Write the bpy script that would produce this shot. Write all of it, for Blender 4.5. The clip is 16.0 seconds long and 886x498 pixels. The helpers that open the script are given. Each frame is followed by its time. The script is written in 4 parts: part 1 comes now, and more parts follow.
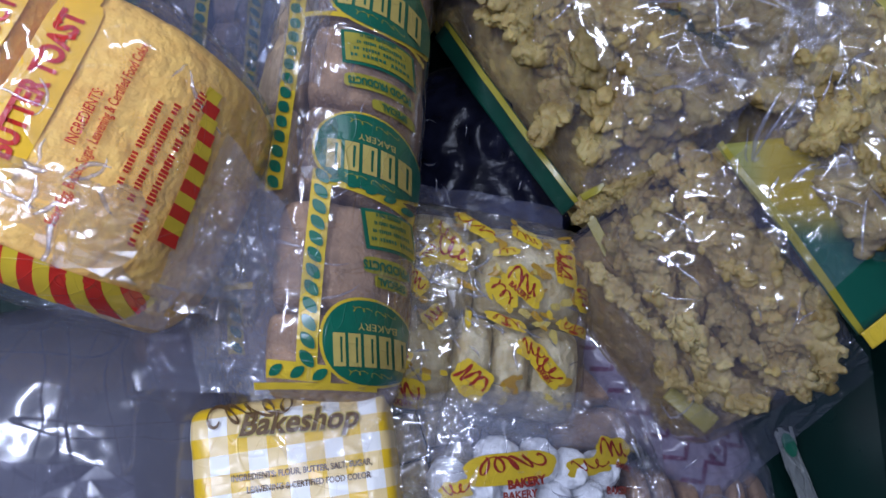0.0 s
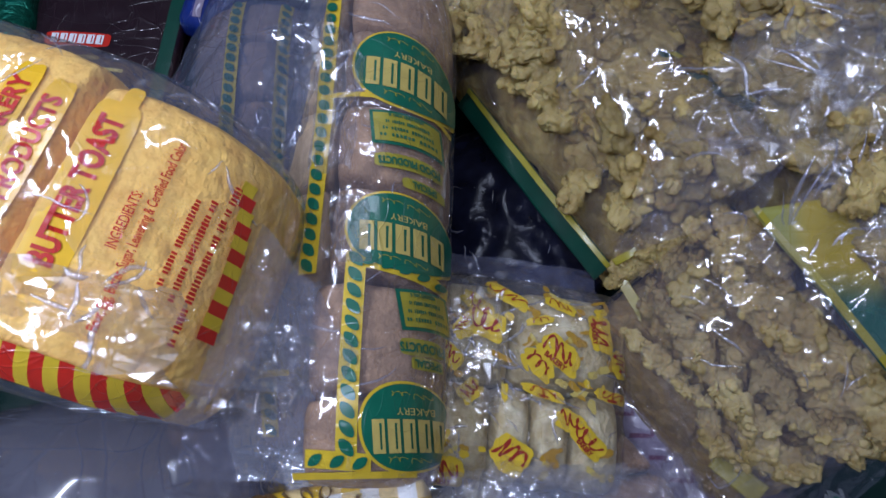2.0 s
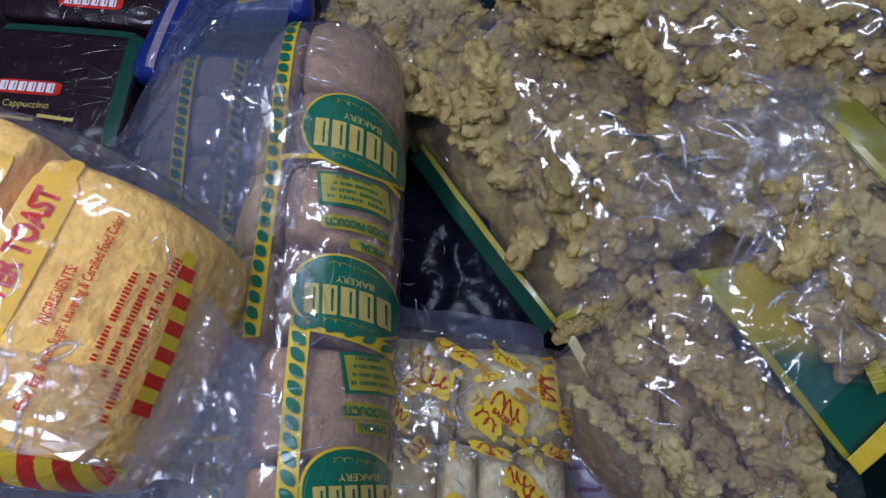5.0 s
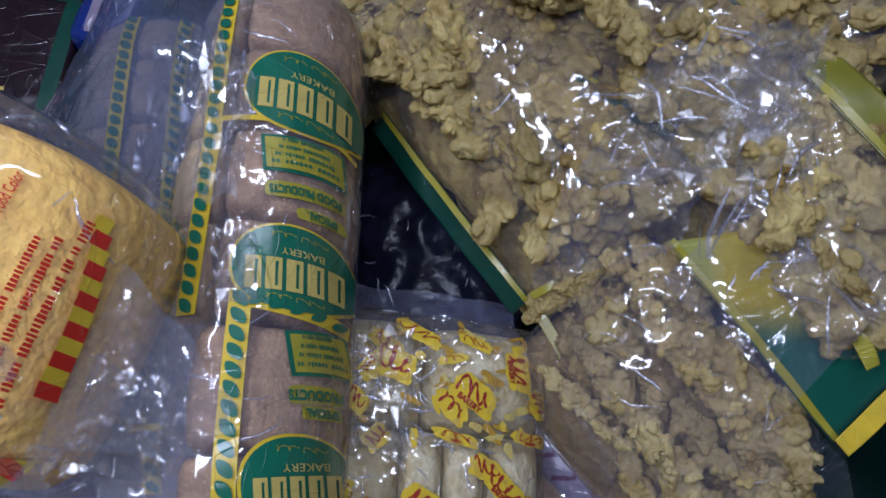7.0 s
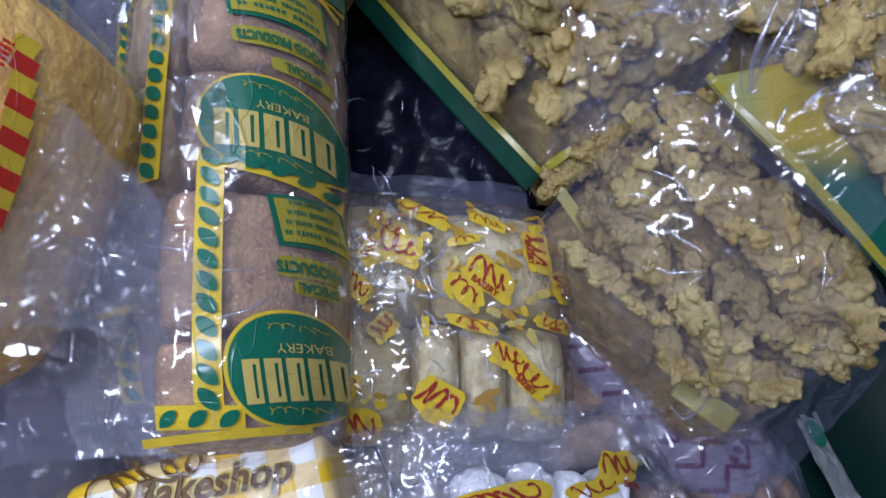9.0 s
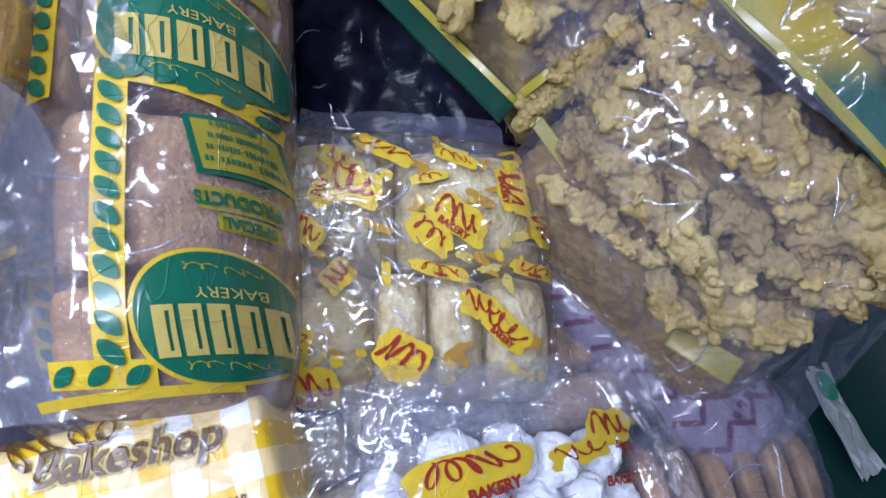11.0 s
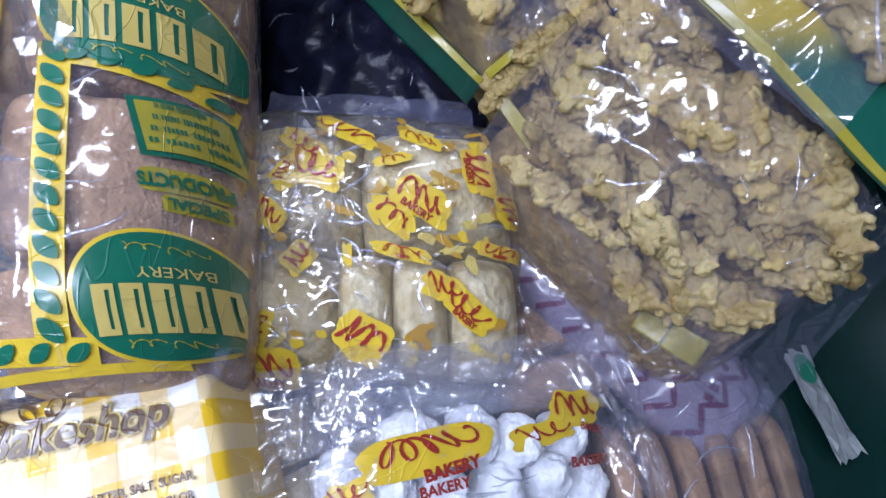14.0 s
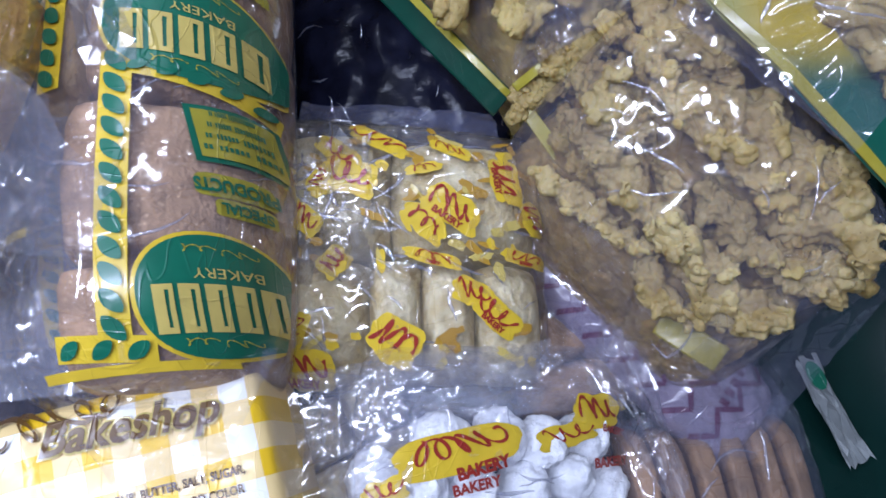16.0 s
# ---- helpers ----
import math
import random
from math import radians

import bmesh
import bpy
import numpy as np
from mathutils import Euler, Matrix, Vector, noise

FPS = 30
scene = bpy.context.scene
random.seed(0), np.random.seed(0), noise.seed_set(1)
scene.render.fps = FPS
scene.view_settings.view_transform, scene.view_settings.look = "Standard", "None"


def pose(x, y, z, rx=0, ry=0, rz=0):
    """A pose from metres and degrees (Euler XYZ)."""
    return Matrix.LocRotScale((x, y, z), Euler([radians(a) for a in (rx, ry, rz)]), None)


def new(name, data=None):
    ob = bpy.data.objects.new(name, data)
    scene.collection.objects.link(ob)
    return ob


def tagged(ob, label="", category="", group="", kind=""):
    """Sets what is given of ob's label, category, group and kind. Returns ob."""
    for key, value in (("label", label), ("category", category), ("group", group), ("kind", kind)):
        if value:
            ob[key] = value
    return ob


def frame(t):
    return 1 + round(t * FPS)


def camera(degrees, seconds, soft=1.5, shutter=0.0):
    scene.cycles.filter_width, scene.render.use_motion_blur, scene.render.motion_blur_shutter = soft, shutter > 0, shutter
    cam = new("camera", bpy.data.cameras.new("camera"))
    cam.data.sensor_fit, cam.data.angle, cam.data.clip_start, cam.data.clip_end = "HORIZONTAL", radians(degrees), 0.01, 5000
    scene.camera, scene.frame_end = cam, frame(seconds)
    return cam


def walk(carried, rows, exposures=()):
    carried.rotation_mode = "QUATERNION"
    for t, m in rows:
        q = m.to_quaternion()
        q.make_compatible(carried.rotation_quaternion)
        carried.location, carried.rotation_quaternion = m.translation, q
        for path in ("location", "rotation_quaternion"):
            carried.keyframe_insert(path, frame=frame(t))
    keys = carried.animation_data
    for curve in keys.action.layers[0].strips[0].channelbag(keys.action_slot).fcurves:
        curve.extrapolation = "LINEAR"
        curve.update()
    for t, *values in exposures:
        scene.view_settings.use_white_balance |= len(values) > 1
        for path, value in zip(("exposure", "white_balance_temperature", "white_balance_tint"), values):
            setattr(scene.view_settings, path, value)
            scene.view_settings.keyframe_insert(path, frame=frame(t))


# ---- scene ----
cam = camera(64.5, 16.0, 1.5, 0.4)
METRES, EYE, TILT, LEAN, TURN = 0.4, 0.8, -90.0, 0.0, 0.0
ROWS = [
    (0.0, 0.0, 0.0, 0.0, -0.59, 15.3, -2.16),
    (0.5, -0.0136, -0.0031, 0.0165, -0.08, 16.49, -1.78),
    (1.0, -0.0236, -0.0071, 0.037, 0.56, 17.4, -1.51),
    (1.5, -0.0345, -0.004, 0.0543, 0.97, 17.94, -1.05),
    (2.0, -0.0403, -0.0059, 0.0742, 1.13, 18.5, -0.68),
    (2.5, -0.0465, -0.0114, 0.089, 0.94, 19.31, -0.49),
    (3.0, -0.0454, -0.0215, 0.0992, 0.62, 19.79, -0.65),
    (3.5, -0.0434, -0.0318, 0.1096, 0.14, 20.22, -0.65),
    (4.0, -0.0361, -0.0458, 0.1211, -0.43, 20.71, -0.46),
    (6.5, 0.0512, 0.0178, 0.1428, -2.29, 20.46, 0.48),
    (7.0, 0.0515, 0.0831, 0.1322, -2.7, 20.28, 0.81),
    (7.5, 0.0402, 0.145, 0.1125, -4.04, 21.59, 0.98),
    (8.0, 0.0304, 0.202, 0.0823, -4.04, 20.91, 1.98),
    (8.5, 0.0294, 0.2554, 0.0564, -2.8, 18.9, 3.44),
    (9.0, 0.0361, 0.3082, 0.0282, -1.82, 16.94, 4.5),
    (11.5, 0.1204, 0.4919, 0.0001, -1.36, 15.23, 6.3),
    (12.0, 0.1376, 0.5036, 0.0002, -1.33, 15.33, 6.62),
    (12.5, 0.1504, 0.51, 0.0011, -1.54, 15.43, 6.81),
    (13.0, 0.1791, 0.5033, -0.0012, -0.81, 15.16, 6.73),
    (13.5, 0.1876, 0.485, -0.018, 0.41, 14.72, 6.81),
    (14.0, 0.1968, 0.4715, -0.02, 0.29, 14.42, 5.86),
    (14.5, 0.1968, 0.4701, -0.0182, -0.55, 14.19, 5.32),
    (15.0, 0.1884, 0.4613, -0.0178, -1.12, 14.3, 5.24),
    (15.5, 0.171, 0.4476, -0.0223, -0.83, 14.64, 5.46),
    (16.0, 0.1303, 0.4353, -0.0298, -0.49, 15.16, 5.5),
]
walk(cam, [(t, pose(0, 0, EYE, TILT, LEAN, TURN) @ pose(METRES * x, METRES * y, METRES * z, 90 + pitch, roll, yaw)) for t, x, y, z, yaw, pitch, roll in ROWS], ((0.0, -0.46), (4.0, -0.56), (6.5, -0.45), (8.5, -0.25), (11.5, 0.36), (13.5, 0.36), (15.0, 0.3), (16.0, 0.26)))

# ---- light ----
world = bpy.data.worlds.new("world")
scene.world = world
world.use_nodes = True
world.node_tree.nodes["Background"].inputs[0].default_value = (0.55, 0.62, 0.85, 1)
world.node_tree.nodes["Background"].inputs[1].default_value = 0.02


def lamp(name, m, sx, sy, watts, colour):
    data = bpy.data.lights.new(name, "AREA")
    data.shape, data.size, data.size_y, data.energy, data.color = "RECTANGLE", sx, sy, watts, colour
    ob = new(name, data)
    ob.matrix_world = m
    return ob


TUBES = [(0.45, 0.85, 1.62, 14, 8), (-0.72, 0.25, 1.62, 82, 17), (-0.22, -0.09, 1.62, 4, 13)]
for lx, ly, lz, turn, watts in TUBES:
    lamp("tube_light", pose(lx, ly, lz - 0.045, 0, 0, turn), 1.1, 0.05, watts, (0.66, 0.75, 1.05))


# ---- materials ----
def mat(name, colour, rough=0.5, metal=0.0, vary=0.12, scale=40.0, bump=0.1, bscale=200.0, coat=0.0, dark=None, spec=0.5, random_vary=0.0, sss=0.0, bdist=0.002):
    m = bpy.data.materials.new(name)
    m.use_nodes = True
    n, l = m.node_tree.nodes, m.node_tree.links
    b = n["Principled BSDF"]
    geo = n.new("ShaderNodeNewGeometry")
    t1, t2 = n.new("ShaderNodeTexNoise"), n.new("ShaderNodeTexNoise")
    t1.inputs["Scale"].default_value, t1.inputs["Detail"].default_value = scale, 6
    t2.inputs["Scale"].default_value, t2.inputs["Detail"].default_value = bscale, 5
    for t in (t1, t2):
        l.new(geo.outputs["Position"], t.inputs["Vector"])
    ramp = n.new("ShaderNodeMapRange")
    ramp.inputs[1].default_value, ramp.inputs[2].default_value = 0.3, 0.7
    l.new(t1.outputs["Fac"], ramp.inputs[0])
    mix = n.new("ShaderNodeMix")
    mix.data_type = "RGBA"
    low = dark or tuple(c * (1 - 2.2 * vary) for c in colour)
    high = tuple(min(1, c * (1 + vary)) for c in colour)
    mix.inputs[6].default_value, mix.inputs[7].default_value = (*low, 1), (*high, 1)
    l.new(ramp.outputs[0], mix.inputs[0])
    out = mix.outputs[2]
    if random_vary:
        info, hsv, mr = n.new("ShaderNodeObjectInfo"), n.new("ShaderNodeHueSaturation"), n.new("ShaderNodeMapRange")
        mr.inputs[3].default_value, mr.inputs[4].default_value = 1 - random_vary, 1 + random_vary
        l.new(info.outputs["Random"], mr.inputs[0])
        l.new(mr.outputs[0], hsv.inputs["Value"])
        l.new(out, hsv.inputs["Color"])
        out = hsv.outputs[0]
    l.new(out, b.inputs["Base Color"])
    b.inputs["Roughness"].default_value, b.inputs["Metallic"].default_value = rough, metal
    b.inputs["Coat Weight"].default_value, b.inputs["Coat Roughness"].default_value = coat, 0.12
    b.inputs["Specular IOR Level"].default_value = spec
    if sss:
        b.inputs["Subsurface Weight"].default_value = sss
        b.inputs["Subsurface Radius"].default_value = (1.0, 0.7, 0.3)
        b.inputs["Subsurface Scale"].default_value = 0.009
    if bump:
        bp = n.new("ShaderNodeBump")
        bp.inputs["Strength"].default_value, bp.inputs["Distance"].default_value = bump, bdist
        l.new(t2.outputs["Fac"], bp.inputs["Height"])
        l.new(bp.outputs[0], b.inputs["Normal"])
    return m


def wrinkles(n, l, distance, scale=26.0):
    """Creases of thin plastic film: sharp wandering folds at two sizes, soft dents between."""
    geo = n.new("ShaderNodeNewGeometry")
    total = None
    for size, weight, width, stretch in ((0.5, 0.6, 0.012, (1, 1, 1)), (1.2, 0.45, 0.013, (1.9, 0.5, 1)), (1.0, 0.45, 0.012, (0.4, 1.8, 1)), (0.6, 0.42, 0.9, (1, 1, 1)), (2.2, 0.08, 0.5, (1, 1, 1))):
        mp, tx = n.new("ShaderNodeMapping"), n.new("ShaderNodeTexNoise")
        mp.inputs["Scale"].default_value, mp.inputs["Rotation"].default_value = stretch, (0.3, 0.2, size * 2)
        tx.inputs["Scale"].default_value, tx.inputs["Detail"].default_value, tx.inputs["Distortion"].default_value = scale * size, 1.0, 0.6
        l.new(geo.outputs["Position"], mp.inputs["Vector"])
        l.new(mp.outputs[0], tx.inputs["Vector"])
        sub, ab, mr = n.new("ShaderNodeMath"), n.new("ShaderNodeMath"), n.new("ShaderNodeMapRange")
        sub.operation, sub.inputs[1].default_value, ab.operation = "SUBTRACT", 0.5, "ABSOLUTE"
        l.new(tx.outputs["Fac"], sub.inputs[0])
        l.new(sub.outputs[0], ab.inputs[0])
        mr.inputs[1].default_value, mr.inputs[2].default_value, mr.inputs[3].default_value, mr.inputs[4].default_value = 0.0, width, weight, 0.0
        l.new((ab if width < 0.5 else tx).outputs[0], mr.inputs[0])
        if total is None:
            total = mr.outputs[0]
        else:
            add = n.new("ShaderNodeMath")
            l.new(total, add.inputs[0])
            l.new(mr.outputs[0], add.inputs[1])
            total = add.outputs[0]
    bp = n.new("ShaderNodeBump")
    bp.inputs["Strength"].default_value, bp.inputs["Distance"].default_value = 1.0, distance
    l.new(total, bp.inputs["Height"])
    return bp


def film(name, tint=(1, 1, 1), haze=0.055, hazecol=(0.50, 0.53, 0.80), distance=0.010, rough=0.13, gloss=2.0, scale=15.0):
    """Clear plastic film: it lets light through, with a sharp sheen and a faint milky haze."""
    m = bpy.data.materials.new(name)
    m.use_nodes = True
    n, l = m.node_tree.nodes, m.node_tree.links
    n.remove(n["Principled BSDF"])
    out = n["Material Output"]
    bp = wrinkles(n, l, distance, scale)
    tr, gl, df = n.new("ShaderNodeBsdfTransparent"), n.new("ShaderNodeBsdfGlossy"), n.new("ShaderNodeBsdfDiffuse")
    tr.inputs[0].default_value = (*tint, 1)
    gl.inputs["Roughness"].default_value = rough
    df.inputs[0].default_value = (*hazecol, 1)
    fr = n.new("ShaderNodeLayerWeight")
    fr.inputs["Blend"].default_value = 0.5
    pw, k = n.new("ShaderNodeMath"), n.new("ShaderNodeMath")
    pw.operation, pw.inputs[1].default_value = "POWER", 3.0
    k.operation, k.inputs[1].default_value, k.inputs[2].default_value = "MULTIPLY_ADD", 0.45, 0.055 * gloss
    l.new(fr.outputs["Facing"], pw.inputs[0])
    l.new(pw.outputs[0], k.inputs[0])
    l.new(bp.outputs[0], gl.inputs["Normal"])
    m1, m2 = n.new("ShaderNodeMixShader"), n.new("ShaderNodeMixShader")
    m1.inputs[0].default_value = haze
    l.new(tr.outputs[0], m1.inputs[1])
    l.new(df.outputs[0], m1.inputs[2])
    l.new(k.outputs[0], m2.inputs[0])
    l.new(m1.outputs[0], m2.inputs[1])
    l.new(gl.outputs[0], m2.inputs[2])
    l.new(m2.outputs[0], out.inputs["Surface"])
    return m


def printed(name, colour, rough=0.28, second=None, cell=0.0155, turn=0.0, crease=0.0007):
    """Ink on wrinkled film; second gives a woven check of two tones."""
    m = mat(name, colour, rough, vary=0.06, scale=60, bump=0, coat=0.3)
    n, l = m.node_tree.nodes, m.node_tree.links
    b = n["Principled BSDF"]
    bp = wrinkles(n, l, crease, 24)
    l.new(bp.outputs[0], b.inputs["Normal"])
    l.new(bp.outputs[0], b.inputs["Coat Normal"])
    if second:
        tc, mp, sep = n.new("ShaderNodeNewGeometry"), n.new("ShaderNodeMapping"), n.new("ShaderNodeSeparateXYZ")
        mp.inputs["Rotation"].default_value[2] = radians(turn)
        l.new(tc.outputs["Position"], mp.inputs["Vector"])
        l.new(mp.outputs[0], sep.inputs[0])
        bands = []
        for i in (0, 1):
            fr = n.new("ShaderNodeMath")
            fr.operation, fr.inputs[1].default_value = "DIVIDE", cell * 2
            l.new(sep.outputs[i], fr.inputs[0])
            f2 = n.new("ShaderNodeMath")
            f2.operation = "FRACT"
            l.new(fr.outputs[0], f2.inputs[0])
            st = n.new("ShaderNodeMath")
            st.operation, st.inputs[1].default_value = "GREATER_THAN", 0.5
            l.new(f2.outputs[0], st.inputs[0])
            bands.append(st)
        su = n.new("ShaderNodeMath")
        su.operation = "MULTIPLY_ADD"
        su.inputs[1].default_value = 0.5
        half = n.new("ShaderNodeMath")
        half.operation, half.inputs[1].default_value = "MULTIPLY", 0.5
        l.new(bands[1].outputs[0], half.inputs[0])
        l.new(bands[0].outputs[0], su.inputs[0])
        l.new(half.outputs[0], su.inputs[2])
        bend = n.new("ShaderNodeMath")
        bend.operation, bend.inputs[1].default_value = "POWER", 0.6
        l.new(su.outputs[0], bend.inputs[0])
        cr = n.new("ShaderNodeMix")
        cr.data_type = "RGBA"
        cr.inputs[6].default_value, cr.inputs[7].default_value = (*second, 1), (*colour, 1)
        l.new(bend.outputs[0], cr.inputs[0])
        l.new(cr.outputs[2], b.inputs["Base Color"])
    return m


CLEAR = film("clear_film", haze=0.055, distance=0.006, rough=0.08, gloss=2.4, scale=22)
CLEAR_SOFT = film("soft_clear_film", haze=0.12, distance=0.008, rough=0.09, scale=22)
HAZY = film("hazy_film", tint=(0.64, 0.68, 0.80), haze=0.40, hazecol=(0.11, 0.135, 0.20), distance=0.008, rough=0.09, gloss=2.5, scale=20)
GLINT = film("crumpled_film", haze=0.06, hazecol=(0.45, 0.48, 0.72), distance=0.003, rough=0.2, gloss=6.0, scale=16)
FOLD = film("folded_film", haze=0.12, hazecol=(0.5, 0.53, 0.75), distance=0.0005, rough=0.16, gloss=4.5, scale=30)
AMBER = film("amber_film", tint=(0.84, 0.80, 0.70), haze=0.05, distance=0.0055, rough=0.085, gloss=2.4, scale=24)
CRISP = film("crisp_film", haze=0.06, distance=0.008, rough=0.085, gloss=2.4, scale=24)
DUSKY = film("dusky_film", tint=(0.92, 0.88, 0.81), haze=0.06, distance=0.0055, rough=0.085, gloss=2.4, scale=24)
BUN_FILM = film("yellowish_film", tint=(0.97, 0.93, 0.83), haze=0.06, hazecol=(0.55, 0.52, 0.47), distance=0.009, rough=0.09, gloss=3.0, scale=24)
VEIL = film("veil_film", haze=0.14, hazecol=(0.42, 0.45, 0.58), distance=0.006, rough=0.09, gloss=3.0, scale=24)
MIST = film("misty_film", haze=0.36, hazecol=(0.42, 0.44, 0.52), distance=0.006, rough=0.09, gloss=3.0, scale=24)
SMOKY = film("smoky_film", tint=(0.62, 0.62, 0.72), haze=0.46, hazecol=(0.20, 0.20, 0.25), distance=0.006, rough=0.14, scale=14)
BLACK = mat("black_plastic", (0.008, 0.009, 0.02), 0.2, vary=0.3, bump=0.9, bscale=45, spec=0.22)
INK_YELLOW = printed("yellow_ink", (0.66, 0.46, 0.035), crease=0.0004)
INK_LIME = printed("lime_ink", (0.36, 0.31, 0.035))
INK_GREEN = printed("green_ink", (0.006, 0.13, 0.075), crease=0.0004)
INK_DEEP = printed("deep_green_ink", (0.004, 0.05, 0.032), crease=0.0001)
CARD_LIME = printed("lime_card_ink", (0.33, 0.28, 0.03), crease=0.0001)
CARD_OLIVE = printed("olive_card_ink", (0.20, 0.19, 0.02), crease=0.0001)
INK_RED = printed("red_ink", (0.55, 0.025, 0.015))
INK_MAROON = printed("maroon_ink", (0.30, 0.03, 0.02))
INK_PURPLE = printed("purple_ink", (0.10, 0.03, 0.07))
INK_LILAC = printed("lilac_ink", (0.22, 0.185, 0.25))
INK_GOLD = printed("gold_ink", (0.55, 0.43, 0.12))
INK_OCHRE = printed("ochre_ink", (0.42, 0.24, 0.03))
INK_WHITE = printed("white_ink", (0.75, 0.75, 0.75))
INK_BROWN = printed("brown_ink", (0.12, 0.06, 0.015))
INK_BLUE = printed("blue_ink", (0.006, 0.022, 0.16))
INK_NIGHT = printed("dark_packet_ink", (0.016, 0.007, 0.011))
GINGHAM = printed("gingham_print", (0.80, 0.50, 0.02), 0.35, second=(0.85, 0.84, 0.80), cell=0.0138, turn=-11, crease=0.0003)
TOAST = mat("toasted_crumb", (0.93, 0.565, 0.125), 0.75, dark=(0.84, 0.46, 0.08), scale=85, bump=0.9, bscale=140, bdist=0.004)
INK_AMBER = printed("amber_ink", (0.84, 0.48, 0.02), crease=0.00015)
CRUST = mat("brown_bread", (0.35, 0.22, 0.13), 0.85, vary=0.16, scale=70, bump=0.5, bscale=300, random_vary=0.15, spec=0.25, bdist=0.004)
_n, _l = CRUST.node_tree.nodes, CRUST.node_tree.links
_g, _v, _r, _m = _n.new("ShaderNodeNewGeometry"), _n.new("ShaderNodeTexVoronoi"), _n.new("ShaderNodeMapRange"), _n.new("ShaderNodeMix")
_v.inputs["Scale"].default_value = 210
_l.new(_g.outputs["Position"], _v.inputs["Vector"])
_l.new(_v.outputs["Distance"], _r.inputs[0])
_r.inputs[1].default_value, _r.inputs[2].default_value = 0.10, 0.2
_m.data_type = "RGBA"
_m.inputs[6].default_value = (0.58, 0.40, 0.25, 1)
_b = _n["Principled BSDF"]
_l.new(_b.inputs["Base Color"].links[0].from_socket, _m.inputs[7])
_l.new(_r.outputs[0], _m.inputs[0])
_l.new(_m.outputs[2], _b.inputs["Base Color"])
CRUST_PALE = mat("pale_bread", (0.52, 0.38, 0.235), 0.85, vary=0.14, scale=70, bump=0.5, bscale=300, random_vary=0.1, spec=0.25, bdist=0.004)
CREAM = mat("cream_bun", (0.68, 0.63, 0.48), 0.6, dark=(0.46, 0.35, 0.17), scale=55, bump=0.8, bscale=110, sss=0.15, bdist=0.006)


def crackling_skin(name, colour, dark, vary):
    """Blistered fried skin with dark flecks."""
    m = mat(name, colour, 0.58, dark=dark, scale=34, bump=0.4, bscale=130, random_vary=vary, sss=0.45, bdist=0.006, spec=0.35)
    _n, _l = m.node_tree.nodes, m.node_tree.links
    _g, _v, _r, _m = _n.new("ShaderNodeNewGeometry"), _n.new("ShaderNodeTexVoronoi"), _n.new("ShaderNodeMapRange"), _n.new("ShaderNodeMix")
    _v.inputs["Scale"].default_value = 260
    _l.new(_g.outputs["Position"], _v.inputs["Vector"])
    _l.new(_v.outputs["Distance"], _r.inputs[0])
    _r.inputs[1].default_value, _r.inputs[2].default_value = 0.08, 0.15
    _m.data_type = "RGBA"
    _m.inputs[6].default_value = (0.10, 0.055, 0.02, 1)
    _b = _n["Principled BSDF"]
    _l.new(_b.inputs["Base Color"].links[0].from_socket, _m.inputs[7])
    _l.new(_r.outputs[0], _m.inputs[0])
    _l.new(_m.outputs[2], _b.inputs["Base Color"])
    # blistered skin: small domes over the larger relief
    _d, _s, _u = _n.new("ShaderNodeTexVoronoi"), _n.new("ShaderNodeMath"), _n.new("ShaderNodeBump")
    _d.feature = "SMOOTH_F1"
    _d.inputs["Scale"].default_value, _d.inputs["Smoothness"].default_value = 170, 0.35
    _l.new(_g.outputs["Position"], _d.inputs["Vector"])
    _s.operation, _s.inputs[0].default_value = "SUBTRACT", 1.0
    _l.new(_d.outputs["Distance"], _s.inputs[1])
    _l.new(_s.outputs[0], _u.inputs["Height"])
    _u.inputs["Strength"].default_value, _u.inputs["Distance"].default_value = 0.45, 0.003
    _l.new(_b.inputs["Normal"].links[0].from_socket, _u.inputs["Normal"])
    _l.new(_u.outputs[0], _b.inputs["Normal"])
    return m


CRACKLING = crackling_skin("puffed_crackling", (0.45, 0.35, 0.14), (0.22, 0.145, 0.045), 0.28)
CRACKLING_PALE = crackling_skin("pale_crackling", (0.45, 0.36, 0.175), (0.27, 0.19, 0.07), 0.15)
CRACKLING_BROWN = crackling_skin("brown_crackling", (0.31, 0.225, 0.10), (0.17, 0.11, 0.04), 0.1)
POWDER = mat("powdered_cookie", (0.82, 0.83, 0.86), 0.9, vary=0.10, scale=120, bump=1.0, bscale=300)
STICK = mat("biscuit_stick", (0.25, 0.145, 0.07), 0.65, vary=0.2, scale=60, bump=0.5, bscale=350, random_vary=0.15)
GREEN = mat("green_plastic", (0.003, 0.022, 0.018), 0.25, vary=0.15, scale=12, bump=0.05, bscale=80)
WOOD = mat("table_wood", (0.24, 0.15, 0.08), 0.5, scale=9)
PLASTER = mat("plaster", (0.55, 0.56, 0.58), 0.85, scale=4, bump=0.1)
CONCRETE = mat("concrete", (0.28, 0.27, 0.26), 0.85, scale=5, bump=0.2)
PAPER = mat("white_card", (0.22, 0.24, 0.24), 0.6, vary=0.08)
TIN = mat("lamp_housing", (0.7, 0.7, 0.7), 0.4, vary=0.03)
GLOW = bpy.data.materials.new("lit_tube")
GLOW.use_nodes = True
GLOW.node_tree.nodes["Principled BSDF"].inputs["Emission Color"].default_value = (0.86, 0.93, 1, 1)
GLOW.node_tree.nodes["Principled BSDF"].inputs["Emission Strength"].default_value = 6


